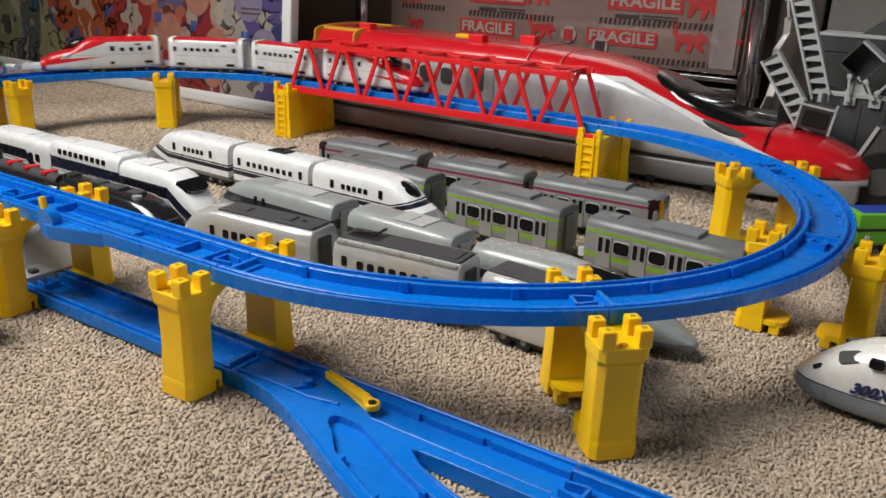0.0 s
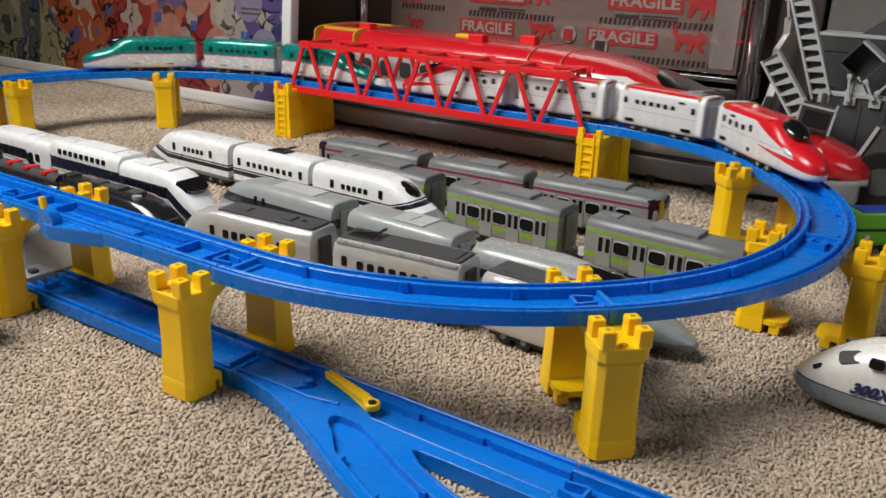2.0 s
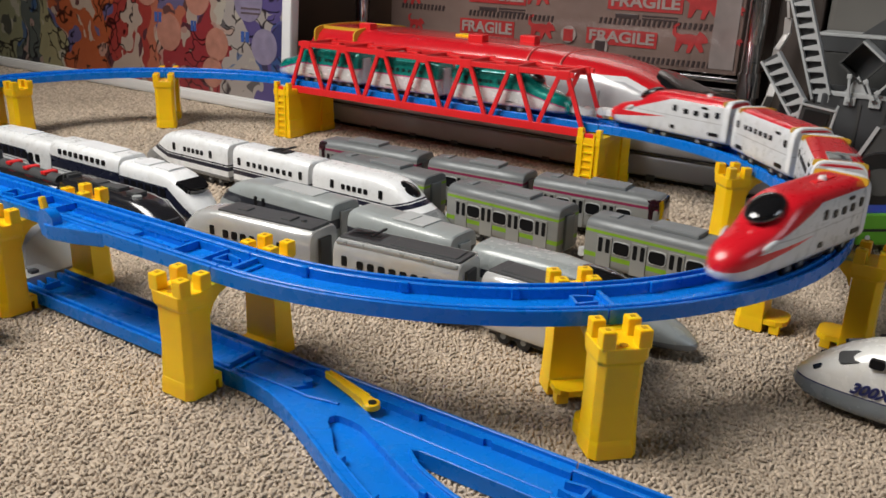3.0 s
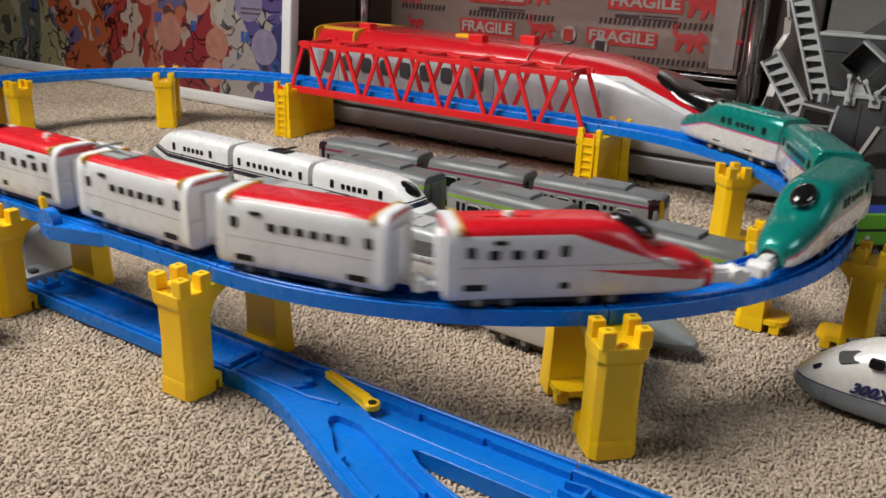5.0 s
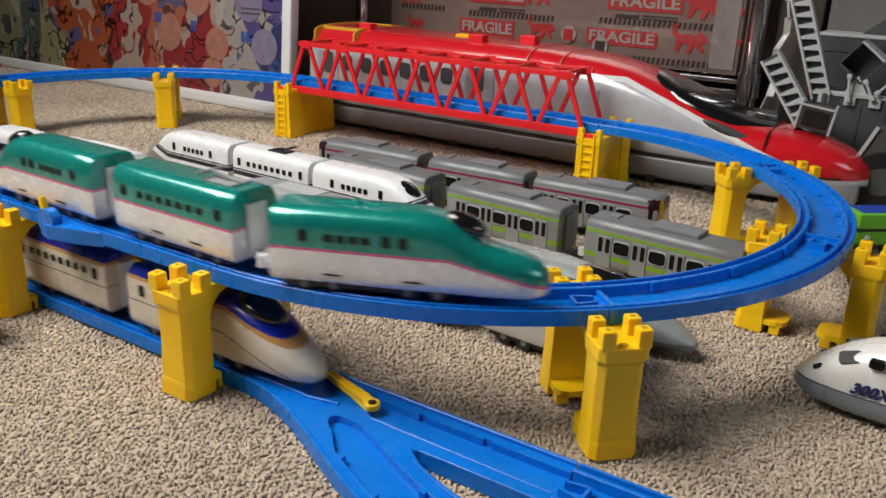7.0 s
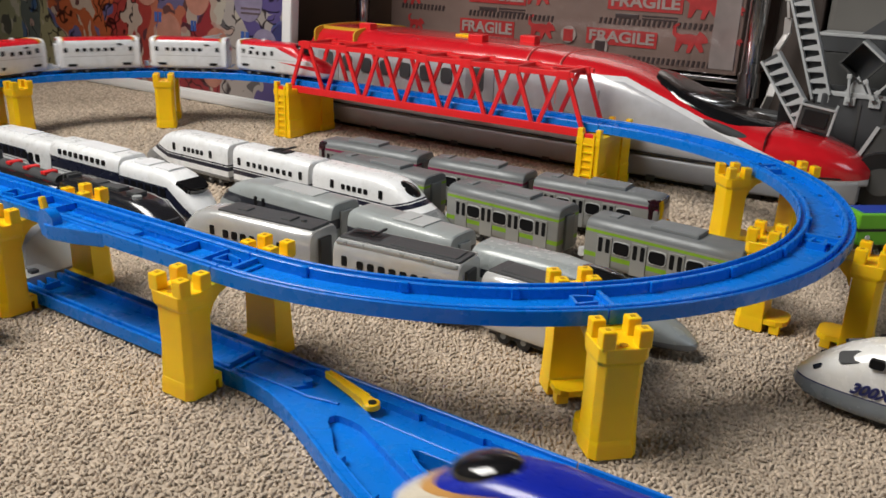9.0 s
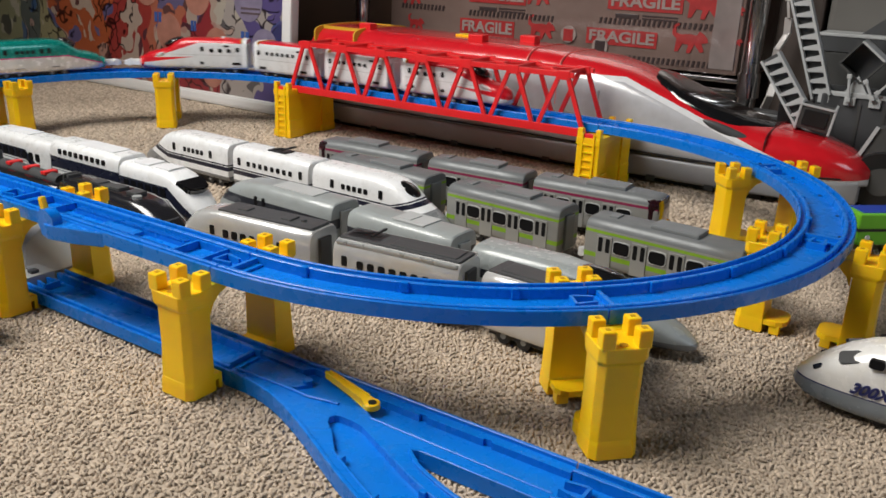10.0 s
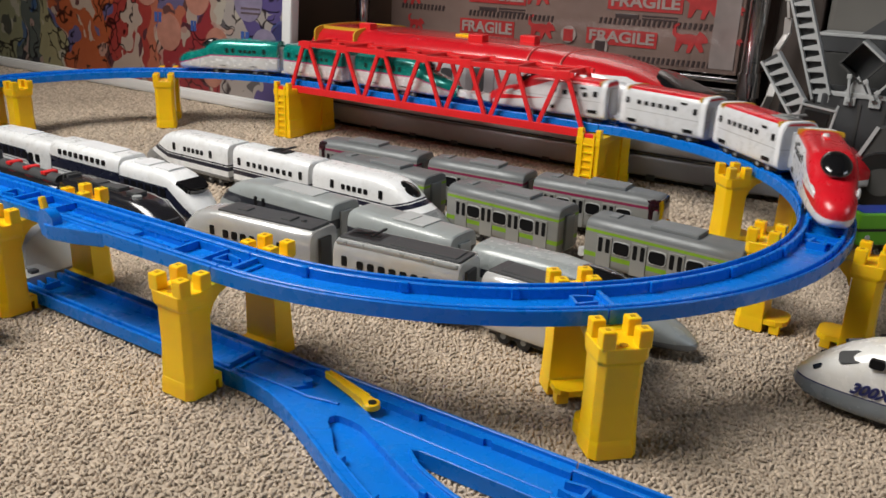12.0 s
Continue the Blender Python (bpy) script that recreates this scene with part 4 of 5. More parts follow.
def silver_trains():
    g = "cars of the parked silver train with dark roof"
    mat = livery("silver_dark_roof", [(0, (0.62, 0.62, 0.61)), (0.0482, (0.10, 0.105, 0.11))], rough=0.20, metal=0.45)
    P, Q = (-0.192, -0.152), (0.075, -0.1285)
    w = [("window", row(-0.028, 0.036, 8), 0.0325, 0.0056, 0.0066), ("door_window", (-0.042,), 0.0335, 0.0046, 0.0078)]
    wn = [("window", row(-0.042, 0.012, 7), 0.0325, 0.0056, 0.0066), ("door_window", (0.026,), 0.0335, 0.0046, 0.0078)]
    car("parked_car", on_line(P, Q, 0.0, 0.142, True), "silver express train end car with dark roof", 0.142, mat, "round", 0.040, wn, (knob(-0.052, DGREY),), [(-0.068, 0.024, 0.0118, 0.0008), (-0.044, -0.034, 0.006, 0.0022), (0.000, 0.010, 0.005, 0.0018)], DGREY, g)

    def shoulder(t, body):
        for y in (-0.0150, 0.0150):
            part("roof_rail", boxed(-0.05, 0.05, y - 0.0018, y + 0.0018, 0.0455, 0.0482, bevel=0.0008), SILVER, t)
    car("parked_car", on_line(P, Q, 0.163, 0.104), "silver express train car with dark roof and pantograph", 0.104, mat, None, 0, w, (shoulder, pantograph(-0.035)), [(-0.050, 0.050, 0.0118, 0.0008), (-0.008, 0.046, 0.0095, 0.0018)], DGREY, g)
    car("parked_car", LOOP @ pose(0.144, -0.131, 0, 0, 0, -4), "silver express train car with dark roof", 0.100, mat, None, 0, w, (), [(-0.048, 0.048, 0.0118, 0.0008), (-0.04, 0.03, 0.009, 0.0018)], DGREY, g)


def dark_train():
    g = "cars of the parked black train"
    mat = livery("black_livery", [(0, (0.013, 0.013, 0.016)), (0.024, (0.06, 0.06, 0.066)), (0.0248, (0.013, 0.013, 0.016))], rough=0.18, coat=0.8)
    P, Q = (-0.65, -0.147), (-0.192, -0.151)
    def vents(t, body):
        for x in (-0.040, -0.012, 0.012):
            part("roof_vent", boxed(x - 0.007, x + 0.007, -0.006, 0.006, 0.0378, 0.0412, bevel=0.0008), DGREY, t)
        bm = bmesh.new()
        tube(bm, (0.022, -0.007, 0.0372), (0.022, -0.007, 0.0400), 0.0042, seg=18)
        part("roof_fan", bm, GREY, t)
    car("parked_car", on_line(P, Q, 0.300, 0.158), "black sleeper train lead car with sloping nose", 0.158, mat, "wedge", 0.070, (), (vents,), [(-0.05, -0.01, 0.006, 0.0008)], DGREY, g, -0.010)

    def works(t, body):
        bm = bmesh.new()
        tube(bm, (-0.05, 0, 0.028), (0.05, 0, 0.028), 0.008, seg=20)
        part("boiler", bm, DGREY, t, "", None, True)
        for x in (-0.03, 0.0, 0.03):
            part("red_fitting", boxed(x - 0.004, x + 0.004, -0.007, 0.007, 0.0335, 0.0370, bevel=0.001), RED, t, "red roof fitting")
    car("parked_car", on_line(P, Q, 0.164, 0.128), "black train car with red roof fittings", 0.128, mat, None, 0, (), (works,), None, DGREY, g, -0.018)
    car("parked_car", on_line(P, Q, 0.028, 0.128), "black train car with dark roof", 0.128, mat, None, 0, (), (), None, DGREY, g, -0.018)


n700()
white_blue_window_train()
commuter((-0.272, 0.106), (0.150, 0.124), (0.22, 0.012, 0.06), False, CABM, "maroon banded silver commuter train car with grey roof", "cars of the maroon banded commuter train", (0.012, 0.156, 0.275), (0.130, 0.108, 0.124), (-1, 0, 1))
commuter((-0.205, 0.056), (0.235, 0.024), (0.20, 0.36, 0.02), True, None, "lime banded silver commuter train car with grey roof", "cars of the lime banded commuter train", (0.006, 0.160, 0.304), (0.126, 0.118, 0.128), (0, 0, 0))
grey_trains()
silver_trains()
dark_train()


# ---- things behind and beside the layout ----
def text_mesh(word, size, depth=0.0006, bold=0.0):
    cu = bpy.data.curves.new("letters", "FONT")
    cu.body, cu.size, cu.extrude, cu.offset = word, size, depth / 2, bold
    cu.align_x, cu.align_y = "CENTER", "CENTER"
    ob = bpy.data.objects.new("letters", cu)
    scene.collection.objects.link(ob)
    me = bpy.data.meshes.new_from_object(ob.evaluated_get(bpy.context.evaluated_depsgraph_get()))
    bpy.data.objects.remove(ob)
    return me


UPRIGHT = pose(0, 0, 0, 90, 0, 0)     # lays flat letters onto a face that looks towards -y


def poster_art():
    """Printed sheet of flowing colour fields: olive, red, cream and violet blue."""
    m = material("printed_sheet", (0.5, 0.1, 0.05), 0.35, coat=0.3)
    nt = m.node_tree
    b = nt.nodes["Principled BSDF"]
    tc = nt.nodes.new("ShaderNodeTexCoord")
    warp = nt.nodes.new("ShaderNodeTexNoise")
    warp.inputs["Scale"].default_value, warp.inputs["Detail"].default_value = 9, 3
    nt.links.new(tc.outputs["Object"], warp.inputs["Vector"])
    add = nt.nodes.new("ShaderNodeVectorMath")
    add.operation = "MULTIPLY_ADD"
    add.inputs[1].default_value = (0.22, 0.22, 0.22)
    nt.links.new(warp.outputs["Color"], add.inputs[0])
    nt.links.new(tc.outputs["Object"], add.inputs[2])
    sep = nt.nodes.new("ShaderNodeSeparateXYZ")
    nt.links.new(add.outputs[0], sep.inputs[0])
    mr = nt.nodes.new("ShaderNodeMapRange")
    mr.inputs["From Min"].default_value, mr.inputs["From Max"].default_value = -0.70, 0.11
    nt.links.new(sep.outputs["X"], mr.inputs["Value"])
    ramp = nt.nodes.new("ShaderNodeValToRGB")
    ramp.color_ramp.interpolation = "CONSTANT"
    cols = [(0, (0.22, 0.21, 0.12)), (0.10, (0.08, 0.09, 0.08)), (0.20, (0.25, 0.22, 0.12)), (0.28, (0.30, 0.07, 0.025)), (0.46, (0.24, 0.03, 0.025)), (0.60, (0.32, 0.10, 0.06)), (0.68, (0.22, 0.025, 0.03)), (0.80, (0.30, 0.26, 0.24)), (0.88, (0.08, 0.06, 0.17)), (0.95, (0.035, 0.035, 0.11))]
    for i, (pos, col) in enumerate(cols):
        el = ramp.color_ramp.elements[i] if i < 2 else ramp.color_ramp.elements.new(pos)
        el.position, el.color = pos, (*col, 1)
    nt.links.new(mr.outputs[0], ramp.inputs[0])
    vor = nt.nodes.new("ShaderNodeTexVoronoi")
    vor.inputs["Scale"].default_value = 34
    nt.links.new(add.outputs[0], vor.inputs["Vector"])
    gate = nt.nodes.new("ShaderNodeValToRGB")
    gate.color_ramp.interpolation = "CONSTANT"
    gate.color_ramp.elements[0].color, gate.color_ramp.elements[1].color = (0, 0, 0, 1), (0.75, 0.75, 0.75, 1)
    gate.color_ramp.elements[1].position = 0.62
    sepc = nt.nodes.new("ShaderNodeSeparateColor")
    nt.links.new(vor.outputs["Color"], sepc.inputs[0])
    nt.links.new(sepc.outputs[0], gate.inputs[0])
    tint = nt.nodes.new("ShaderNodeValToRGB")
    tint.color_ramp.interpolation = "CONSTANT"
    for i, (pos, col) in enumerate([(0, (0.36, 0.32, 0.26)), (0.35, (0.03, 0.08, 0.20)), (0.55, (0.34, 0.22, 0.18)), (0.8, (0.02, 0.02, 0.03))]):
        el = tint.color_ramp.elements[i] if i < 2 else tint.color_ramp.elements.new(pos)
        el.position, el.color = pos, (*col, 1)
    nt.links.new(sepc.outputs[1], tint.inputs[0])
    mix = nt.nodes.new("ShaderNodeMix")
    mix.data_type = "RGBA"
    nt.links.new(gate.outputs[0], mix.inputs["Factor"])
    nt.links.new(ramp.outputs[0], mix.inputs["A"])
    nt.links.new(tint.outputs[0], mix.inputs["B"])
    # ink outlines round the printed figures
    line = nt.nodes.new("ShaderNodeTexVoronoi")
    line.feature = "DISTANCE_TO_EDGE"
    line.inputs["Scale"].default_value = 27
    nt.links.new(add.outputs[0], line.inputs["Vector"])
    ink = nt.nodes.new("ShaderNodeValToRGB")
    ink.color_ramp.elements[0].color, ink.color_ramp.elements[1].color = (0.10, 0.08, 0.10, 1), (1, 1, 1, 1)
    ink.color_ramp.elements[0].position, ink.color_ramp.elements[1].position = 0.02, 0.07
    nt.links.new(line.outputs["Distance"], ink.inputs[0])
    some = nt.nodes.new("ShaderNodeTexNoise")
    some.inputs["Scale"].default_value = 13
    nt.links.new(tc.outputs["Object"], some.inputs["Vector"])
    step = nt.nodes.new("ShaderNodeMath")
    step.operation, step.inputs[1].default_value = "GREATER_THAN", 0.5
    nt.links.new(some.outputs["Fac"], step.inputs[0])
    dark = nt.nodes.new("ShaderNodeMix")
    dark.data_type, dark.blend_type = "RGBA", "MULTIPLY"
    nt.links.new(step.outputs[0], dark.inputs["Factor"])
    nt.links.new(mix.outputs["Result"], dark.inputs["A"])
    nt.links.new(ink.outputs[0], dark.inputs["B"])
    nt.links.new(dark.outputs["Result"], b.inputs["Base Color"])
    return m


def framed_poster():
    t = thing("framed_poster", LOOP @ pose(-0.535, 0.335, 0, -4, 0, 0), "large colourful printed poster in a white plastic frame", "poster")
    W, Hh, fw = 0.86, 0.60, 0.0185
    frame_mat = material("white_frame", (0.74, 0.73, 0.72), 0.4, vary=0.04, scale=12)
    part("sheet", boxed(-W + fw * 0.6, -fw * 0.6, 0.004, 0.010, fw * 0.6, Hh - fw * 0.6), poster_art(), t, "printed sheet in red, cream and blue")
    part("frame_side", boxed(-W, 0, -0.004, 0.016, 0, fw, bevel=0.005), frame_mat, t)
    part("frame_side", boxed(-W, 0, -0.004, 0.016, Hh - fw, Hh, bevel=0.005), frame_mat, t)
    part("frame_side", boxed(-fw, 0, -0.0035, 0.0155, fw * 0.9, Hh - fw * 0.9, bevel=0.004), frame_mat, t)
    part("frame_side", boxed(-W, -W + fw, -0.0035, 0.0155, fw * 0.9, Hh - fw * 0.9, bevel=0.004), frame_mat, t)
    pale = [material("printed_pink", (0.34, 0.15, 0.11), 0.4, vary=0.15, scale=60), material("printed_lilac", (0.20, 0.17, 0.25), 0.4, vary=0.15, scale=60), material("printed_blue", (0.04, 0.09, 0.30), 0.4)]
    for x, z, r, k in ((-0.28, 0.105, 0.030, 0), (-0.335, 0.175, 0.030, 0), (-0.21, 0.165, 0.028, 0), (-0.165, 0.095, 0.026, 0), (-0.175, 0.05, 0.024, 0), (-0.095, 0.165, 0.030, 1), (-0.06, 0.10, 0.027, 1)):
        bm = bmesh.new()
        tube(bm, (x, 0.0034, z), (x, 0.0046, z), r, seg=36)
        part("printed_disc", bm, pale[k], t)
    for x, z, w in ((-0.315, 0.128, 0.020), (-0.225, 0.120, 0.014), (-0.110, 0.112, 0.020)):
        for i in range(2):
            part("number_bar", boxed(x + i * w * 0.5, x + i * w * 0.5 + w * 0.35, 0.0030, 0.0042, z - 0.008, z + 0.008), pale[2], t)
    ink = material("printed_ink", (0.10, 0.07, 0.08), 0.5)
    for x, z in ((-0.09, 0.155), (-0.09, 0.148), (-0.165, 0.18), (-0.165, 0.173), (-0.09, 0.062), (-0.09, 0.055)):
        part("print_line", boxed(x - 0.020, x + 0.020, 0.0026, 0.0036, z - 0.0014, z + 0.0014), ink, t)


def big_train():
    """Large hollow toy train behind the bridge."""
    A0 = -0.497
    t = thing("large_toy_train", LOOP @ pose(A0, 0.402, 0, 0, 0, -0.6), "large red and silver toy bullet train on the carpet", "toy train")
    hw = 0.064
    silver = (0.43, 0.43, 0.45)
    red = (0.60, 0.012, 0.020)
    # the pale band under the red paints the highlight along the silver's edge
    mat = livery("large_train_livery", [(0, silver), (0.1110, (0.70, 0.70, 0.71)), (0.1165, red)], rough=0.2, nose=(0.488, 0.37, 0.084), coat=0.8)
    S = [(0.0, .95, .024, .134, 4.2), (0.006, 1, .024, .140, 4.2), (0.10, 1, .024, .141, 4.2), (0.30, 1, .024, .140, 4.2), (0.38, 1, .024, .138, 4.0), (0.45, 1, .024, .133, 3.7), (0.49, .99, .024, .125, 3.4), (0.53, .98, .024, .112, 3.2),
         (0.57, .965, .024, .097, 3.1), (0.61, .94, .024, .0825, 3.0), (0.645, .91, .024, .0775, 2.9), (0.68, .85, .024, .0745, 2.8), (0.71, .77, .024, .0690, 2.7), (0.735, .62, .024, .0600, 2.6), (0.750, .40, .024, .0500, 2.4), (0.758, .16, .024, .0420, 2.2)]
    part("body", hull([(x, hw * w, a, b, n) for x, w, a, b, n in S], 48), mat, t, "glossy red and silver shell", None, True)
    # silver darkened to hold the shade that lies under the bridge
    skirt = material("skirt_silver", (0.29, 0.29, 0.30), 0.35, vary=0.05)
    part("skirt", hull([(x + 0.001, hw * w * 1.012, .006, .0345, 7) for x, w, a, b, n in S[:-1]], 36), skirt, t, "pale silver lower skirt", None, True)
    part("groove", hull([(x, hw * w * 1.0135, .0338, .0362, 8) for x, w, a, b, n in S[:-2]], 36), BLACK, t)
    part("underframe", boxed(0.02, 0.66, -0.05, 0.05, 0.0, 0.010), BLACK, t)
    bm = hull([(x, hw * w, a, b, n) for x, w, a, b, n in ((0.514, .34, .100, .1240, 2.6), (0.526, .56, .090, .1205, 2.8), (0.552, .72, .076, .1095, 2.9), (0.588, .75, .066, .0960, 2.9), (0.624, .64, .060, .0862, 2.8), (0.654, .34, .062, .0792, 2.5))], 32)
    part("windscreen", bm, GLASS, t, "glossy black windscreen", None, True)
    for s in (-1, 1):
        bm = bmesh.new()
        bmesh.ops.create_uvsphere(bm, u_segments=20, v_segments=10, radius=1)
        for v in bm.verts:
            v.co = Vector((v.co.x * 0.034, v.co.y * 0.004, v.co.z * 0.0055))
        part("headlight", bm, DGREY, t, "dark lamp lens", pose(0.618, s * 0.0530, 0.0700, 0, 19, s * -8), True)
    for x in row(0.075, 0.245, 6):
        pane(t, x, 0.094, 0.017, 0.020, hw - 0.0002, "window", DGREY, depth=0.004)
    pane(t, 0.040, 0.092, 0.018, 0.030, hw - 0.0002, "door_window", DGREY, depth=0.004)
    pane(t, 0.295, 0.094, 0.016, 0.030, hw - 0.0002, "door_window", DGREY, depth=0.004)
    for x in (0.075, 0.360):
        pane(t, x, 0.052, 0.042, 0.013, hw - 0.0002, "vent", DGREY, depth=0.004)
    part("hood_seam", hull([(0.655, hw * .900, .050, .0772, 2.88), (0.6562, hw * .898, .050, .0771, 2.88)], 40), material("seam_dark_red", (0.12, 0.004, 0.006), 0.4), t)
    for x0, x1, z0, z1 in ((0.130, 0.172, 0.045, 0.060), (0.196, 0.236, 0.043, 0.062), (0.275, 0.318, 0.040, 0.108), (0.405, 0.440, 0.036, 0.070), (0.020, 0.058, 0.040, 0.108)):
        part("side_panel", boxed(x0, x1, -hw - 0.0010, -hw + 0.002, z0, z1, bevel=0.0006), skirt, t)
    for x in row(0.05, 0.60, 9):
        part("skirt_notch", boxed(x, x + 0.010, -hw * 1.02, -hw * 0.98, 0.004, 0.010), DGREY, t)
    for x in (0.39, 0.46):
        part("hatch_line", boxed(x, x + 0.0012, -hw - 0.0006, -hw + 0.002, 0.04, 0.10), LGREY, t)
    yl = material("gold_line", (0.62, 0.38, 0.03), 0.4)
    for x in (0.012, 0.085):
        part("gold_line", hull([(x, hw * 1.004, .114, .1416, 4.2), (x + 0.0022, hw * 1.004, .114, .1416, 4.2)], 40), yl, t)
    for y in (-0.045, 0.045):
        part("gold_stripe", boxed(0.012, 0.087, y - 0.0009, y + 0.0009, 0.1360, 0.1402), yl, t)
    part("chip", boxed(0.225, 0.252, -0.016, 0.004, 0.1395, 0.1430, bevel=0.001), YELLOW, t, "yellow roof chip")
    for x, y, l in ((0.075, -0.03, 0.020), (0.262, -0.034, 0.022), (0.315, 0.010, 0.022)):
        part("roof_block", boxed(x, x + l, y - 0.008, y + 0.008, 0.1370, 0.1475, bevel=0.001), RED, t)
    for x in (0.36, 0.405):
        part("seam", hull([(x, hw * 1.002, .06, .1393 if x < 0.39 else .1366, 4.05), (x + 0.001, hw * 1.002, .06, .1393 if x < 0.39 else .1366, 4.05)], 40), material("seam_red", (0.72, 0.16, 0.14), 0.4), t)


def boxes_and_rack():
    card = material("wrapped_carton", (0.175, 0.118, 0.10), 0.32, vary=0.12, scale=14, bump=0.9, bump_scale=38, coat=0.9)
    red = material("red_print", (0.36, 0.024, 0.024), 0.4, vary=0.2, scale=60, coat=0.4)
    pale = material("pale_print", (0.30, 0.235, 0.215), 0.4, vary=0.1, coat=0.4)
    ink = material("black_print", (0.035, 0.02, 0.02), 0.45, coat=0.3)
    grey = material("tape_shine", (0.24, 0.20, 0.19), 0.15, vary=0.15, scale=30, coat=1.0)
    t = thing("carton", LOOP @ pose(0, 0.60, 0), "large cardboard carton wrapped in film with fragile tape", "cardboard box")
    part("carton_body", boxed(-0.545, 0.052, 0, 0.36, 0.098, 0.50, bevel=0.006), card, t)

    def sign(a0, a1, z0, z1):
        s = part("tape_sign", boxed(a0, a1, -0.0012, 0.001, z0, z1), red, t, "red tape sign reading FRAGILE")
        me = text_mesh("FRAGILE", 0.030, 0.0008, 0.0009)
        me.materials.append(pale)
        w = part("lettering", me, None, s)
        xs = [v.co.x for v in me.vertices]
        ys = [v.co.y for v in me.vertices]
        k, kz = (a1 - a0) * 0.92 / (max(xs) - min(xs)), (z1 - z0) * 0.70 / (max(ys) - min(ys))
        for v in me.vertices:
            v.co = Vector((v.co.x * k, v.co.y * kz, v.co.z))
        w.matrix_local = Matrix.Translation(((a0 + a1) / 2, -0.0018, (z0 + z1) / 2)) @ UPRIGHT

    def dashes(a0, a1, z0, z1):
        n = int((a1 - a0) / 0.0072)
        for i in range(n):
            x = a0 + (a1 - a0) * i / n
            z = z0 + (z1 - z0) * i / n
            bm = prism(bmesh.new(), [(0, 0), (0.0034, 0), (0.0050, 0.0085), (0.0016, 0.0085)], 0, 0.0012)
            part("tape_dash", bm, ink, t, "", Matrix.Translation((x, -0.0002, z - 0.004)) @ UPRIGHT)

    def blot(a, z, s):
        """Red tape emblem, kept as a plain lobed patch."""
        pts = [(-1.0, -0.9), (-0.75, -0.9), (-0.45, -0.30), (0.0, -0.35), (-0.1, -0.95), (0.2, -0.95), (0.45, -0.30), (0.95, -0.85), (1.2, -0.75), (0.95, -0.20), (1.45, -0.10), (1.35, 0.20), (1.1, 0.45), (0.75, 0.65), (0.55, 0.35),
               (0.0, 0.42), (-0.6, 0.35), (-1.0, 0.45), (-1.05, 0.85), (-0.75, 1.05), (-0.85, 1.20), (-1.3, 0.95), (-1.3, 0.30), (-0.95, 0.05)]
        part("tape_emblem", prism(bmesh.new(), [(s * x, s * y) for x, y in pts], 0, 0.0012), red, t, "", Matrix.Translation((a, -0.0002, z)) @ UPRIGHT)
    sign(-0.401, -0.300, 0.121, 0.146)
    sign(-0.385, -0.282, 0.172, 0.196)
    sign(-0.146, -0.034, 0.176, 0.200)
    sign(-0.176, -0.066, 0.125, 0.148)
    dashes(-0.385, -0.230, 0.155, 0.155)
    dashes(-0.520, -0.430, 0.158, 0.158)
    dashes(-0.158, 0.036, 0.159, 0.161)
    dashes(-0.115, 0.046, 0.108, 0.110)
    for a, z, s in ((-0.253, 0.140, 0.017), (-0.262, 0.190, 0.017), (-0.020, 0.142, 0.019), (-0.006, 0.190, 0.020), (-0.50, 0.176, 0.016), (-0.49, 0.132, 0.012), (0.044, 0.145, 0.007), (0.040, 0.186, 0.008)):
        blot(a, z, s)
    part("tape_strip", boxed(0.012, 0.046, -0.0016, 0.001, 0.106, 0.30), grey, t, "shiny packing tape")
    for a, z, w in ((-0.35, 0.1625, 0.016), (-0.115, 0.1675, 0.018)):
        part("print_chip", boxed(a - w, a + w, -0.0011, 0.001, z - 0.0032, z + 0.0032, bevel=0.0005), ink, t)
        for k in (0, 1):
            part("print_line", boxed(a + w * 1.3, a + w * 4.2, -0.0011, 0.001, z - 0.003 + k * 0.0042, z - 0.001 + k * 0.0042), ink, t)
    # stickers on the carton, kept as plain pale shapes with dark caps
    for a, z in ((-0.205, 0.135), (-0.152, 0.122)):
        bm = bmesh.new()
        tube(bm, (a, -0.003, z), (a, -0.0002, z), 0.0125, seg=24)
        st = part("sticker", bm, pale, t, "pale round sticker")
        part("sticker_patch", boxed(a - 0.008, a + 0.008, -0.0036, -0.0028, z - 0.010, z + 0.008, bevel=0.0003), ink if a > -0.18 else red, st)
    # chrome rack
    k = thing("wire_rack", LOOP @ pose(0, 0.58, 0), "chrome wire storage rack holding the carton", "shelf rack")
    for a in (-0.590, 0.074):
        for c in (0.0, 0.42):
            bm = bmesh.new()
            tube(bm, (a, c, 0), (a, c, 1.0), 0.0125, seg=24)
            post = part("post", bm, CHROME, k, "", None, True)
            for i in range(24):
                bm = bmesh.new()
                z = 0.045 + i * 0.0254
                tube(bm, (a, c, z), (a, c, z + 0.002), 0.0131, seg=24)
                part("groove_ring", bm, CHROME, post)
            bm = bmesh.new()
            tube(bm, (a, c, 0.076), (a, c, 0.108), 0.0165, 0.0150, seg=24)
            part("collar", bm, CHROME, post, "", None, True)
    for c in (0.0, 0.42):
        for z in (0.080, 0.094):
            bm = bmesh.new()
            tube(bm, (-0.590, c, z), (0.074, c, z), 0.0030, seg=10)
            part("shelf_rail", bm, CHROME, k)
    for i in range(24):
        a = -0.575 + i * 0.0275
        bm = bmesh.new()
        tube(bm, (a, 0, 0.095), (a, 0.42, 0.095), 0.0016, seg=8)
        part("shelf_wire", bm, CHROME, k)
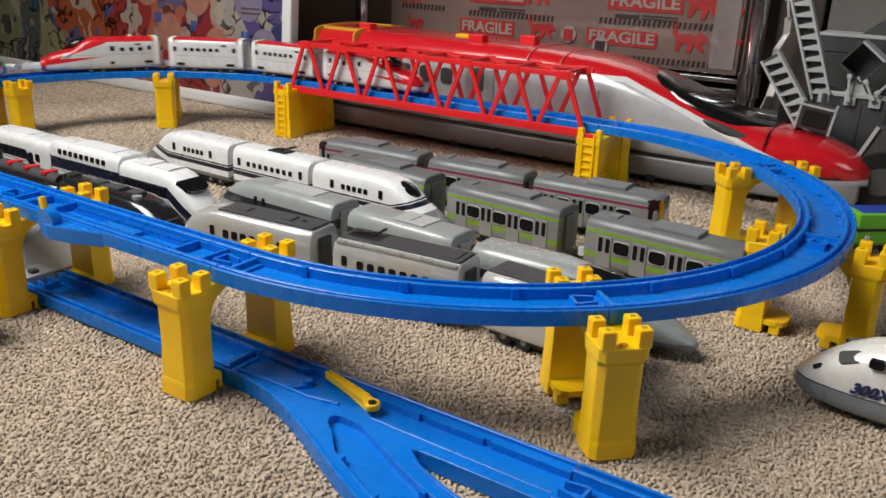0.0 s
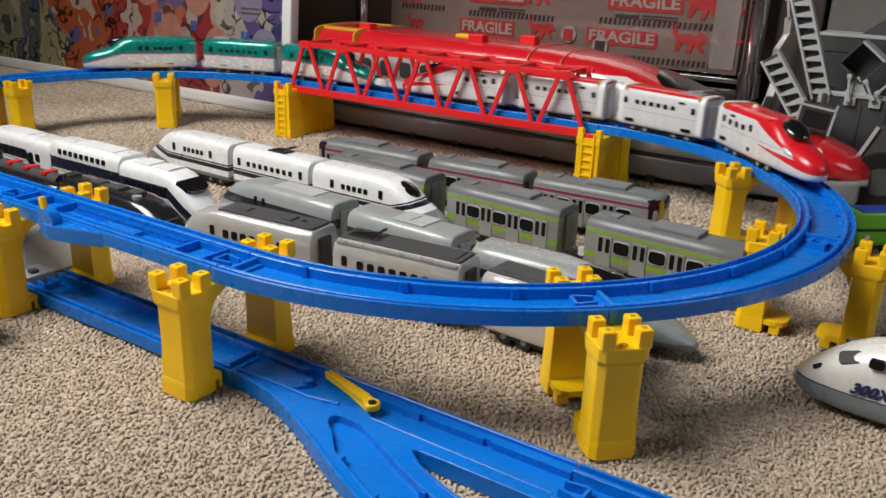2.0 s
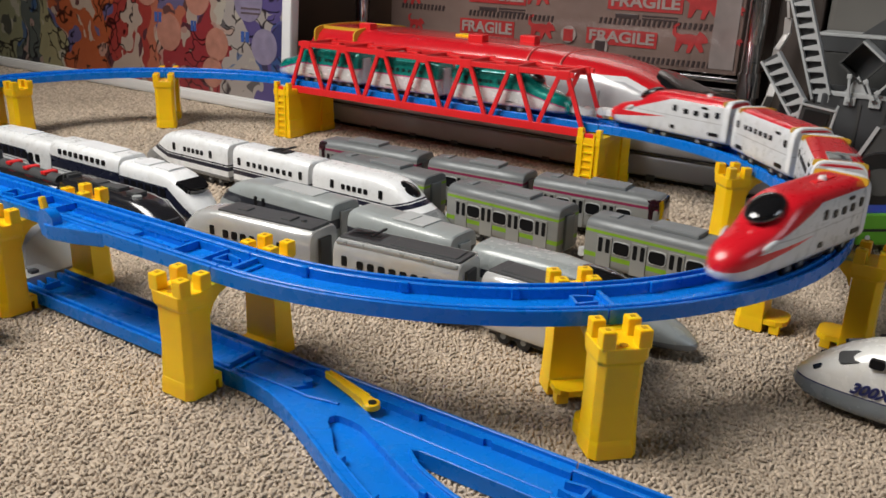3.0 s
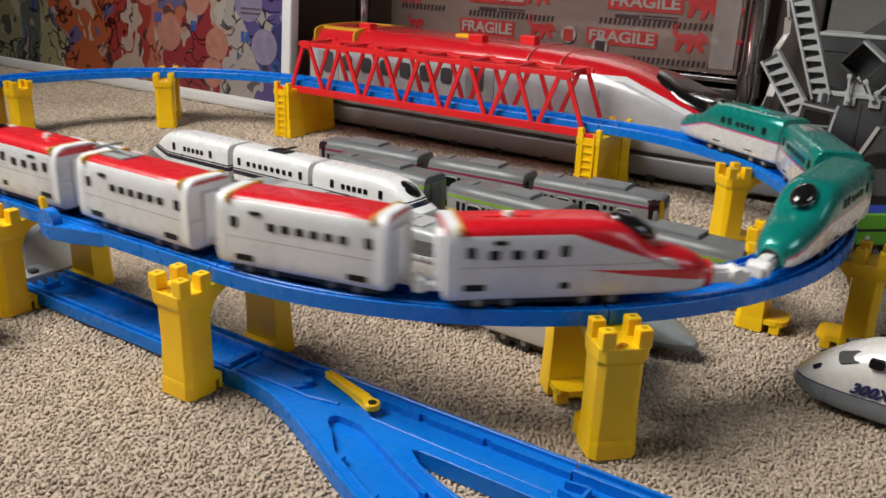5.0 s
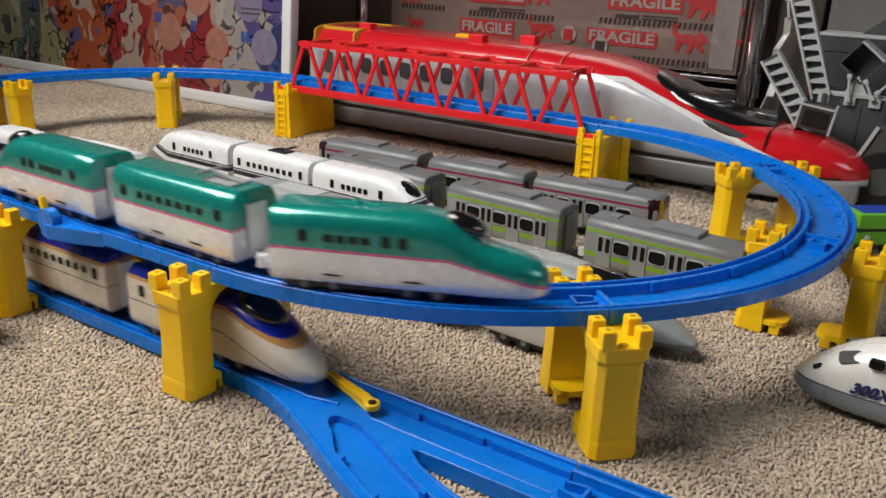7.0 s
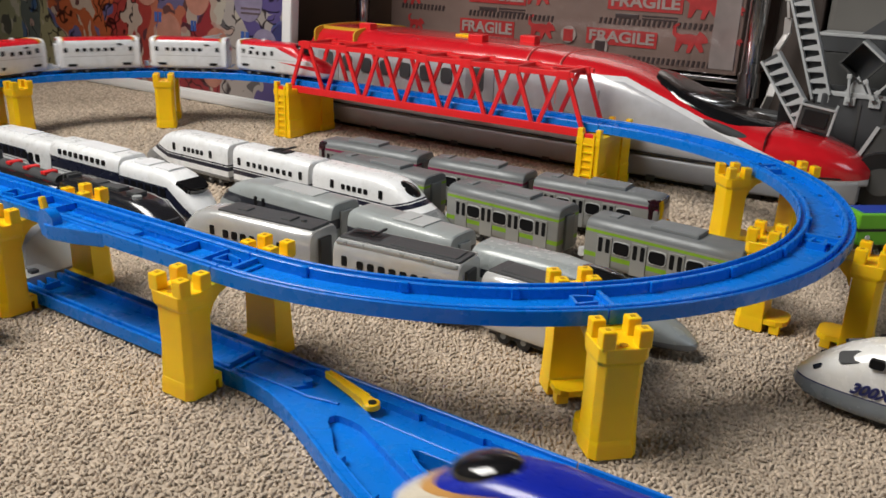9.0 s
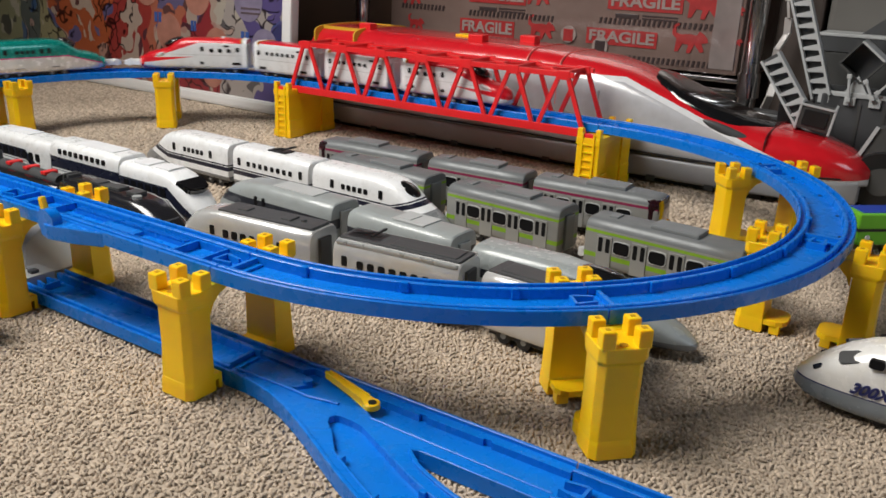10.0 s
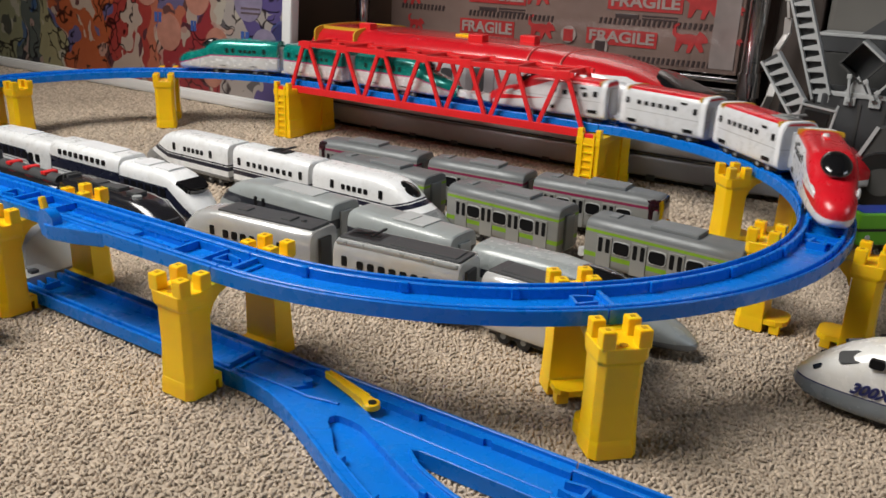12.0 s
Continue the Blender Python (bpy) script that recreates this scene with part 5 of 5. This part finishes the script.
    # clear film hanging by the post
    film = material("wrap_film", (0.45, 0.42, 0.40), 0.15, vary=0.2, scale=30, coat=1.0)
    bm = bmesh.new()
    pts = [(0.092 + 0.004 * math.sin(i * 1.7), 0.004 * math.cos(i * 2.3), 0.05 + i * 0.02) for i in range(14)]
    for p0, p1 in zip(pts, pts[1:]):
        bar(bm, p0, p1, 0.010, 0.003)
    solo("film_strip", bm, film, LOOP @ pose(0.006, 0.565, -0.04, 0, 4, 0), "crumpled strip of clear wrapping film", "plastic film")
    # dark goods under the shelf
    dark = material("dark_fabric", (0.035, 0.03, 0.028), 0.8, vary=0.3, scale=20, bump=0.3)
    solo("dark_bin", boxed(-0.56, 0.05, 0.02, 0.38, 0.0, 0.070, bevel=0.006), dark, LOOP @ pose(0, 0.60, 0), "dark storage bin under the rack shelf", "storage bin")


def ladder_girder(p, q, w, name="girder_arm"):
    """Pale grey toy girder with sawtooth webs."""
    p, q = Vector(p), Vector(q)
    L = (q - p).length
    d = (q - p).normalized()
    side = d.cross(Vector((0, 1, 0))).normalized()
    m = Matrix(((d.x, side.x, 0, p.x), (d.y, side.y, 1, p.y), (d.z, side.z, 0, p.z), (0, 0, 0, 1)))
    t = thing(name, LOOP @ m, "pale grey plastic toy girder leaning in a pile", "toy girder", "pile of grey toy parts")
    for s in (-1, 1):
        part("chord", boxed(0, L, s * w - 0.0014, s * w + 0.0014, -0.006, 0.006, bevel=0.0004), LGREY, t)
    n = max(4, int(L / 0.0125))
    for i in range(n):
        x = L * (i + 0.25) / n
        bm = prism(bmesh.new(), [(x, -w), (x + L / n * 0.22, -w), (x + L / n * 0.70, w), (x + L / n * 0.10, w)], -0.0045, 0.002)
        part("web", bm, LGREY, t)
    part("back_plate", boxed(0, L, -w, w, 0.0035, 0.0055), DGREY, t)
    return t


def grey_pile():
    ladder_girder((0.146, 0.46, 0.212), (0.187, 0.46, 0.104), 0.0095)
    ladder_girder((0.128, 0.44, 0.146), (0.196, 0.43, 0.064), 0.0105)
    mid = material("mid_grey_plastic", (0.052, 0.052, 0.050), 0.5, vary=0.12, scale=20)
    g = "pile of grey toy parts"

    def tray(m, w, d, h, mat, label, name="toy_tray", wall=0.002):
        t = thing(name, m, label, "toy part", g)
        part("floor", boxed(-w, w, -d, d, 0, wall), mat, t)
        for s in (-1, 1):
            part("wall", boxed(-w, w, s * d - wall / 2, s * d + wall / 2, 0, h, bevel=0.0005), mat, t)
            part("wall", boxed(s * w - wall / 2, s * w + wall / 2, -d, d, 0, h, bevel=0.0005), mat, t)
        return t
    # dark crate with a pale lip and tabs
    t = tray(LOOP @ pose(0.262, 0.505, 0), 0.082, 0.045, 0.108, DGREY, "dark grey plastic crate with pale rim", "toy_crate")
    part("rim", boxed(-0.083, 0.083, -0.048, -0.043, 0.107, 0.1125, bevel=0.001), LGREY, t, "pale grey rim")
    for x in (-0.072, -0.044, -0.018, 0.012, 0.040):
        part("tab", boxed(x - 0.006, x + 0.006, -0.0495, -0.045, 0.098, 0.1075, bevel=0.0008), LGREY, t)
        part("rib", boxed(x + 0.010, x + 0.013, -0.047, -0.044, 0.02, 0.100), mid, t)
    bm = prism(bmesh.new(), [(-0.012, 0), (0.012, 0), (0, 0.020)], -0.002, 0.002)
    part("fin", bm, LGREY, t, "", Matrix.Translation((-0.040, -0.044, 0.112)) @ UPRIGHT)
    bm = bmesh.new()
    tube(bm, (0.002, -0.044, 0.112), (0.002, -0.044, 0.132), 0.004, seg=14)
    part("peg", bm, LGREY, t)
    # square tube on its corner
    t = thing("toy_square_tube", LOOP @ pose(0.2225, 0.462, 0.1465, 0, 38, 0), "open square grey plastic tube lying on its corner", "toy part", g)
    for s in (-1, 1):
        part("wall", boxed(-0.0165, 0.0165, -0.004, 0.03, s * 0.0165 - 0.0012, s * 0.0165 + 0.0012), mid if s < 0 else LGREY, t)
        part("wall", boxed(s * 0.0165 - 0.0012, s * 0.0165 + 0.0012, -0.004, 0.03, -0.0165, 0.0165), mid, t)
    part("back", boxed(-0.016, 0.016, 0.020, 0.022, -0.016, 0.016), DGREY, t)
    # block at the foot of the girder
    t = thing("toy_joint_block", LOOP @ pose(0.193, 0.400, 0.0765, 0, 8, 6), "dark grey plastic joint block lying on the large train", "toy part", g)
    part("block", boxed(-0.017, 0.017, -0.012, 0.018, 0.0, 0.025, bevel=0.002), mid, t)
    part("face_plate", boxed(-0.013, 0.013, -0.0135, -0.011, 0.004, 0.022, bevel=0.001), BLACK, t)
    for s in (-1, 1):
        part("ear", boxed(s * 0.0178 - 0.0013, s * 0.0178 + 0.0013, -0.013, 0.018, -0.002, 0.028, bevel=0.0008), LGREY, t)
    part("lip", boxed(-0.018, 0.018, -0.0135, -0.0105, 0.0245, 0.0270, bevel=0.0006), LGREY, t)
    for a, z, l, tilt in ((0.236, 0.118, 0.020, 62), (0.250, 0.122, 0.016, -50), (0.215, 0.118, 0.026, 84), (0.272, 0.150, 0.030, 12)):
        t = thing("toy_strut", LOOP @ pose(a, 0.452, z, 0, tilt, 0), "thin pale grey plastic strut in the pile", "toy part", g)
        part("rod", boxed(-l / 2, l / 2, -0.002, 0.002, -0.0013, 0.0013, bevel=0.0004), LGREY, t)
        for x in (-l / 2, l / 2):
            part("eyelet", boxed(x - 0.0026, x + 0.0026, -0.0026, 0.0026, -0.0026, 0.0026, bevel=0.0009), LGREY, t)
    # panels and bins behind
    back = material("putty_plastic", (0.115, 0.108, 0.097), 0.55, vary=0.08, scale=10)
    solo("storage_drawer", boxed(0.155, 0.60, 0.60, 0.80, 0, 0.33, bevel=0.008), back, LOOP, "putty coloured plastic storage drawer", "storage box")
    solo("upright_board", boxed(0.094, 0.150, 0.60, 0.66, 0.0, 0.40, bevel=0.004), material("dark_brown_board", (0.05, 0.035, 0.028), 0.6, vary=0.2), LOOP, "dark brown upright board", "board")
    t = thing("toy_platform", LOOP @ pose(0.21, 0.55, 0), "grey toy platform with dark band", "toy part", g)
    part("body", boxed(-0.05, 0.12, 0, 0.045, 0, 0.148, bevel=0.002), mid, t)
    part("band", boxed(-0.051, 0.121, -0.0015, 0.002, 0.148, 0.166), DGREY, t)
    part("lip", boxed(-0.052, 0.122, -0.003, 0.046, 0.166, 0.170, bevel=0.001), LGREY, t)
    t = thing("toy_hopper", LOOP @ pose(0.272, 0.50, 0.0), "dark grey toy hopper with pale edge", "toy part", g)
    part("shell", prism(bmesh.new(), [(-0.058, 0.176), (-0.034, 0.196), (-0.034, 0.25), (0.03, 0.25), (0.03, 0.176)], -0.02, 0.02), DGREY, t, "", UPRIGHT)
    part("edge", bar(bmesh.new(), (-0.036, -0.021, 0.25), (-0.020, -0.021, 0.178), 0.004, 0.004), LGREY, t)
    part("leg", boxed(-0.02, 0.02, -0.01, 0.01, 0.0, 0.18), DGREY, t)
    # sloping chute and wheel at the edge
    t = thing("toy_chute", LOOP @ pose(0.255, 0.415, 0), "grey toy chute standing on the carpet", "toy part", g)
    part("blade", prism(bmesh.new(), [(-0.012, 0.045), (0.004, 0.085), (0.04, 0.094), (0.04, 0.03), (0.0, 0.03)], -0.012, 0.012), mid, t, "", UPRIGHT)
    part("edge", bar(bmesh.new(), (-0.014, -0.013, 0.045), (0.003, -0.013, 0.087), 0.003, 0.004), LGREY, t)
    part("foot", boxed(0.0, 0.03, -0.008, 0.008, 0.0, 0.032), DGREY, t)
    t = thing("loose_toy_wheel", LOOP @ pose(0.272, 0.40, 0.031), "black toy wheel with grey hub", "toy wheel", g)
    bm = bmesh.new()
    tube(bm, (0, -0.011, 0), (0, 0.011, 0), 0.031, seg=40)
    part("tyre", bm, BLACK, t, "", None, True)
    bm = bmesh.new()
    tube(bm, (0, -0.0125, 0), (0, 0.0125, 0), 0.015, seg=28)
    part("hub", bm, mid, t, "", None, True)
    for i, (a, c, s) in enumerate(((0.125, 0.52, 0.03), (0.16, 0.50, 0.024), (0.205, 0.475, 0.022))):
        solo("toy_part", boxed(-s, s, -0.016, 0.016, 0, 0.07 + 0.02 * i, bevel=0.003), (DGREY, BLACK, DGREY)[i], LOOP @ pose(a, c, 0, 0, 0, 12 * i - 8), "dark toy part in the pile", "toy part", g)


def white_experimental_train():
    nav = (0.015, 0.02, 0.10)
    mat = livery("white_navy_line", [(0, (0.20, 0.23, 0.26)), (0.0165, nav), (0.0178, (0.76, 0.75, 0.72))], rough=0.25, coat=0.6)
    L = 0.165
    t = thing("parked_car", LOOP @ pose(0.287 + L / 2, -0.090, 0, 0, 0, 180), "white pointed-nose toy train with navy line and lettering", "toy train")
    hw = 0.0205
    S = [(-L / 2, .97, .004, .050, 4.5), (-L / 2 + .002, 1, .003, .0515, 4.5), (0.0, 1, .003, .0520, 4.2), (0.015, 1, .003, .0515, 4.0), (0.030, .99, .003, .0495, 3.6), (0.044, .95, .003, .0455, 3.2), (0.056, .88, .0035, .0395, 3.0), (0.066, .77, .0045, .0325, 2.8), (0.074, .62, .0065, .0255, 2.6), (0.080, .40, .0095, .0195, 2.3), (0.0825, .15, .0125, .0155, 2.1)]
    part("body", hull([(x, hw * w, a, b, n) for x, w, a, b, n in S], 40), mat, t, "", None, True)
    under_car(t, L, 0.06)
    for s in (-1, 1):
        bm = rounded_pane(0.0125, 0.0085, 0.0030)
        part("cab_window", bm, PANE, t, "", pose(0.0525, s * 0.0126, 0.0372, s * 52, 18, s * 0))
        part("nose_lamp", rounded_pane(0.0055, 0.003, 0.003), GLASS, t, "", pose(0.0685, s * 0.0112, 0.0262, s * 40, 30, 0))
        pane(t, 0.0385, 0.0405, 0.0080, 0.0056, hw * 0.955, "window", PANE, (s,), 0.0030)
        pane(t, 0.014, 0.0350, 0.0080, 0.0065, hw * 1.0, "window", PANE, (s,), 0.0016)
        pane(t, -0.012, 0.0350, 0.0080, 0.0065, hw * 1.0, "window", GLASS, (s,), 0.0016)
    navm = material("navy_print", nav, 0.3)
    for s in (-1, 1):
        part("navy_band", boxed(-0.075, 0.0255, s * hw - 0.0008, s * hw + 0.0006, 0.0188, 0.0262), navm, t, "navy side band")
    me = text_mesh("300X", 0.0092, 0.0010, 0.0003)
    me.materials.append(navm)
    for v in me.vertices:
        v.co.x += v.co.y * 0.35
    part("lettering", me, None, t, "navy lettering 300X", pose(0.0385, hw * 0.985, 0.0226, 90, 0, 180))


def green_truck():
    t = thing("toy_truck", LOOP @ pose(0.290, 0.246, 0, 0, 0, 40) @ Matrix.Scale(0.8, 4), "bright green toy car with blue roof", "toy car")
    green = material("lime_plastic", (0.16, 0.52, 0.03), 0.35, vary=0.05)
    blue = material("navy_plastic", (0.012, 0.05, 0.40), 0.3, vary=0.1)
    part("body", boxed(-0.036, 0.036, -0.018, 0.018, 0.010, 0.034, bevel=0.004), green, t)
    part("rim", boxed(-0.037, 0.037, -0.019, 0.019, 0.030, 0.048, bevel=0.002), green, t)
    part("roof_panel", boxed(-0.031, 0.031, -0.0145, 0.0145, 0.0470, 0.0492, bevel=0.001), blue, t, "blue roof panel")
    part("dark_band", boxed(-0.0364, 0.0364, -0.0184, 0.0184, 0.027, 0.0305), BLACK, t)
    for x in (-0.022, 0.022):
        for y in (-0.016, 0.016):
            bm = bmesh.new()
            tube(bm, (0, -0.003, 0), (0, 0.003, 0), 0.009, seg=20)
            w = part("wheel", bm, BLACK, t, "", pose(x, y, 0.009), True)
    for y in (-0.0187, 0.0187):
        bm = bmesh.new()
        tube(bm, (-0.024, y - 0.001, 0.020), (-0.024, y + 0.001, 0.020), 0.0030, seg=14)
        part("lamp", bm, WHITE, t)


def grey_ramp():
    t = thing("toy_platform", LOOP @ pose(-0.214, LOWC, 0), "pale grey plastic ramp at the end of the lower track", "toy part")
    part("plate", boxed(-0.20, 0, -0.034, 0.012, 0, 0.0115, bevel=0.001), LGREY, t)
    bm = bmesh.new()
    prof = [(0.002, 0.0112), (0.010, 0.024), (0.034, 0.034), (0.052, 0.034), (0.060, 0.004), (0.004, 0.004)]
    lo = [bm.verts.new((-0.20, y, z)) for y, z in prof]
    hi = [bm.verts.new((-0.012 - z * 0.9, y, z)) for y, z in prof]
    for i in range(6):
        bm.faces.new((lo[i], lo[(i + 1) % 6], hi[(i + 1) % 6], hi[i]))
    bm.faces.new(lo)
    bm.faces.new(hi)
    part("slope", bm, LGREY, t)
    part("seam", boxed(-0.19, -0.010, -0.0005, 0.0015, 0.0112, 0.0126), GREY, t)
    part("clip", boxed(-0.010, -0.004, -0.004, 0.002, 0.011, 0.014, bevel=0.0005), DGREY, t)
    part("foot", boxed(-0.19, -0.02, 0.010, 0.05, 0, 0.006), GREY, t)
    t = thing("toy_block", LOOP @ pose(-0.195, -0.349, 0), "grey plastic block on the carpet", "toy part")
    part("block", boxed(-0.06, 0.036, -0.020, 0.012, 0, 0.040, bevel=0.002), GREY, t)
    part("lip", boxed(-0.06, 0.037, -0.021, 0.013, 0.036, 0.042, bevel=0.001), LGREY, t)


framed_poster()
big_train()
boxes_and_rack()
grey_pile()
white_experimental_train()
green_truck()
grey_ramp()


# ---- carpet pile ----
def carpet_pile():
    """Loops of yarn in wavering rows over the part of the carpet before the camera."""
    rng = np.random.default_rng(5)
    P = []
    y, iy = 0.235, 0
    while y < 1.75:
        step = 0.0028 if y < 0.76 else 0.0050
        half = 0.60 * y + 0.07
        xs = np.arange(-half, half, step * 1.1) + (iy % 2) * step * 0.55
        P.append(np.stack([xs, np.full_like(xs, y) + 0.0010 * np.sin(xs * 80 + y * 30), np.full_like(xs, step)], 1))
        y, iy = y + step * 0.92, iy + 1
    P = np.concatenate(P)
    N = len(P)
    st = P[:, 2]
    cen = P[:, :2] + rng.normal(0, 0.24, (N, 2)) * st[:, None]
    # each loop is a short arched strand, leaning one way or the other by turns
    flip = np.where(rng.random(N) < 0.5, 1.0, -1.0)
    turn = flip * 0.60 + rng.normal(0.30, 0.40, N)
    half = st * rng.uniform(0.40, 0.66, N)
    rad = st * rng.uniform(0.40, 0.54, N)
    hgt = rng.uniform(0.0006, 0.0017, N)
    bend = rng.normal(0, 0.35, N) * st
    V = np.zeros((N, 12, 3))
    for k, (u, zf, rf) in enumerate(((-1.0, -0.35, 0.75), (-0.42, 0.85, 1.1), (0.42, 0.95, 1.1), (1.0, -0.35, 0.75))):
        cx, cy = half * u, bend * (1 - u * u)
        for q, (sy, sz) in enumerate(((-1.0, -0.45), (1.0, -0.45), (0.0, 1.0))):
            lx, ly = cx, cy + sy * rad * rf
            V[:, k * 3 + q, 0] = cen[:, 0] + lx * np.cos(turn) - ly * np.sin(turn)
            V[:, k * 3 + q, 1] = cen[:, 1] + lx * np.sin(turn) + ly * np.cos(turn)
            V[:, k * 3 + q, 2] = -0.0020 + hgt * zf + sz * rad * rf * 0.62
    T = []
    for k in range(3):
        for q in range(3):
            n = (q + 1) % 3
            T += [(k * 3 + q, k * 3 + n, k * 3 + 3 + n), (k * 3 + q, k * 3 + 3 + n, k * 3 + 3 + q)]
    F = (np.array(T)[None] + (np.arange(N) * 12)[:, None, None]).reshape(-1, 3)
    V = V.reshape(-1, 3)
    me = bpy.data.meshes.new("carpet_pile")
    me.from_pydata(V.tolist(), [], F.tolist())
    me.shade_smooth()
    m = material("wool_loops", (0.54, 0.45, 0.36), 0.95, vary=0.16, scale=5, bump=0.5, bump_scale=1500, spec=0.08)
    nt = m.node_tree
    b = nt.nodes["Principled BSDF"]
    src = b.inputs["Base Color"].links[0].from_socket
    geo = nt.nodes.new("ShaderNodeNewGeometry")
    ramp = nt.nodes.new("ShaderNodeValToRGB")
    ramp.color_ramp.elements[0].color, ramp.color_ramp.elements[1].color = (0.74, 0.72, 0.70, 1), (1.20, 1.18, 1.15, 1)
    nt.links.new(geo.outputs["Random Per Island"], ramp.inputs[0])
    mix = nt.nodes.new("ShaderNodeMix")
    mix.data_type, mix.blend_type = "RGBA", "MULTIPLY"
    mix.inputs["Factor"].default_value = 1.0
    nt.links.new(src, mix.inputs["A"])
    nt.links.new(ramp.outputs[0], mix.inputs["B"])
    nt.links.new(mix.outputs["Result"], b.inputs["Base Color"])
    me.materials.append(m)
    ob = new("carpet_pile", me)
    tagged(ob, "beige loop pile of the carpet", "carpet", kind="stuff")


carpet_pile()


# ---- what moves ----
def express_s(t):
    """Way of the joint between the third and fourth car, in metres along the loop."""
    table = SWAY
    for (t0, s0), (t1, s1) in zip(table, table[1:]):
        if t <= t1:
            return s0 + (s1 - s0) * (t - t0) / (t1 - t0)
    return table[-1][1]


SWAY = [(0.0, 2.404), (1.5, 2.816), (2.5, 3.088), (5.0, 3.811), (5.5, 3.966), (6.0, 4.109), (6.5, 4.254), (7.0, 4.398), (7.2, 4.456), (8.8, 4.817), (9.0, 4.872), (9.5, 5.016), (12.0, 5.700)]
# car middles ahead of (+) or behind (-) that joint, and which way each car faces
GAP, TIPS = 0.0215, 0.050
OFFS = [(GAP * 2.5 + LM * 2 + LN / 2, 1), (GAP * 1.5 + LM * 1.5, 1), (GAP * 0.5 + LM * 0.5, 1), (-(GAP * 0.5 + LN / 2), -1),
        (-(GAP * 0.5 + LN * 1.5 + TIPS), 1), (-(GAP * 1.5 + LN * 2 + TIPS + LM / 2), 1), (-(GAP * 2.5 + LN * 2.5 + TIPS + LM), -1)]


def rider(path, s, z, face, half):
    """A car whose two bogies ride on the path."""
    p0, p1 = path(s - half), path(s + half)
    a, c = (p0[0] + p1[0]) / 2, (p0[1] + p1[1]) / 2
    hd = math.degrees(math.atan2(p1[1] - p0[1], p1[0] - p0[0]))
    return LOOP @ pose(a, c, z, 0, 0, hd + (180 if face < 0 else 0))


def ivory_s(t):
    """Way of the nose of the ivory and blue train."""
    return min(0.86, max(-0.38, 0.066 + 0.281 * (t - 7.0)))


def motions():
    times = [i / 10 for i in range(121)]
    for ob, (off, face) in zip(EXPRESS, OFFS):
        walk(ob, [(t, rider(loop_at, express_s(t) + off, RAIL - 0.0032, face, 0.038)) for t in times])
    starts = [(-LN / 2, 1), (-(LN + LM / 2 + 0.023), 1), (-(LN * 1.5 + LM + 0.046), -1)]
    for ob, (off, face) in zip(IVORY, starts):
        walk(ob, [(t, rider(low_at, ivory_s(t) + off, LOW - 0.0032, face, 0.038)) for t in times])


motions()
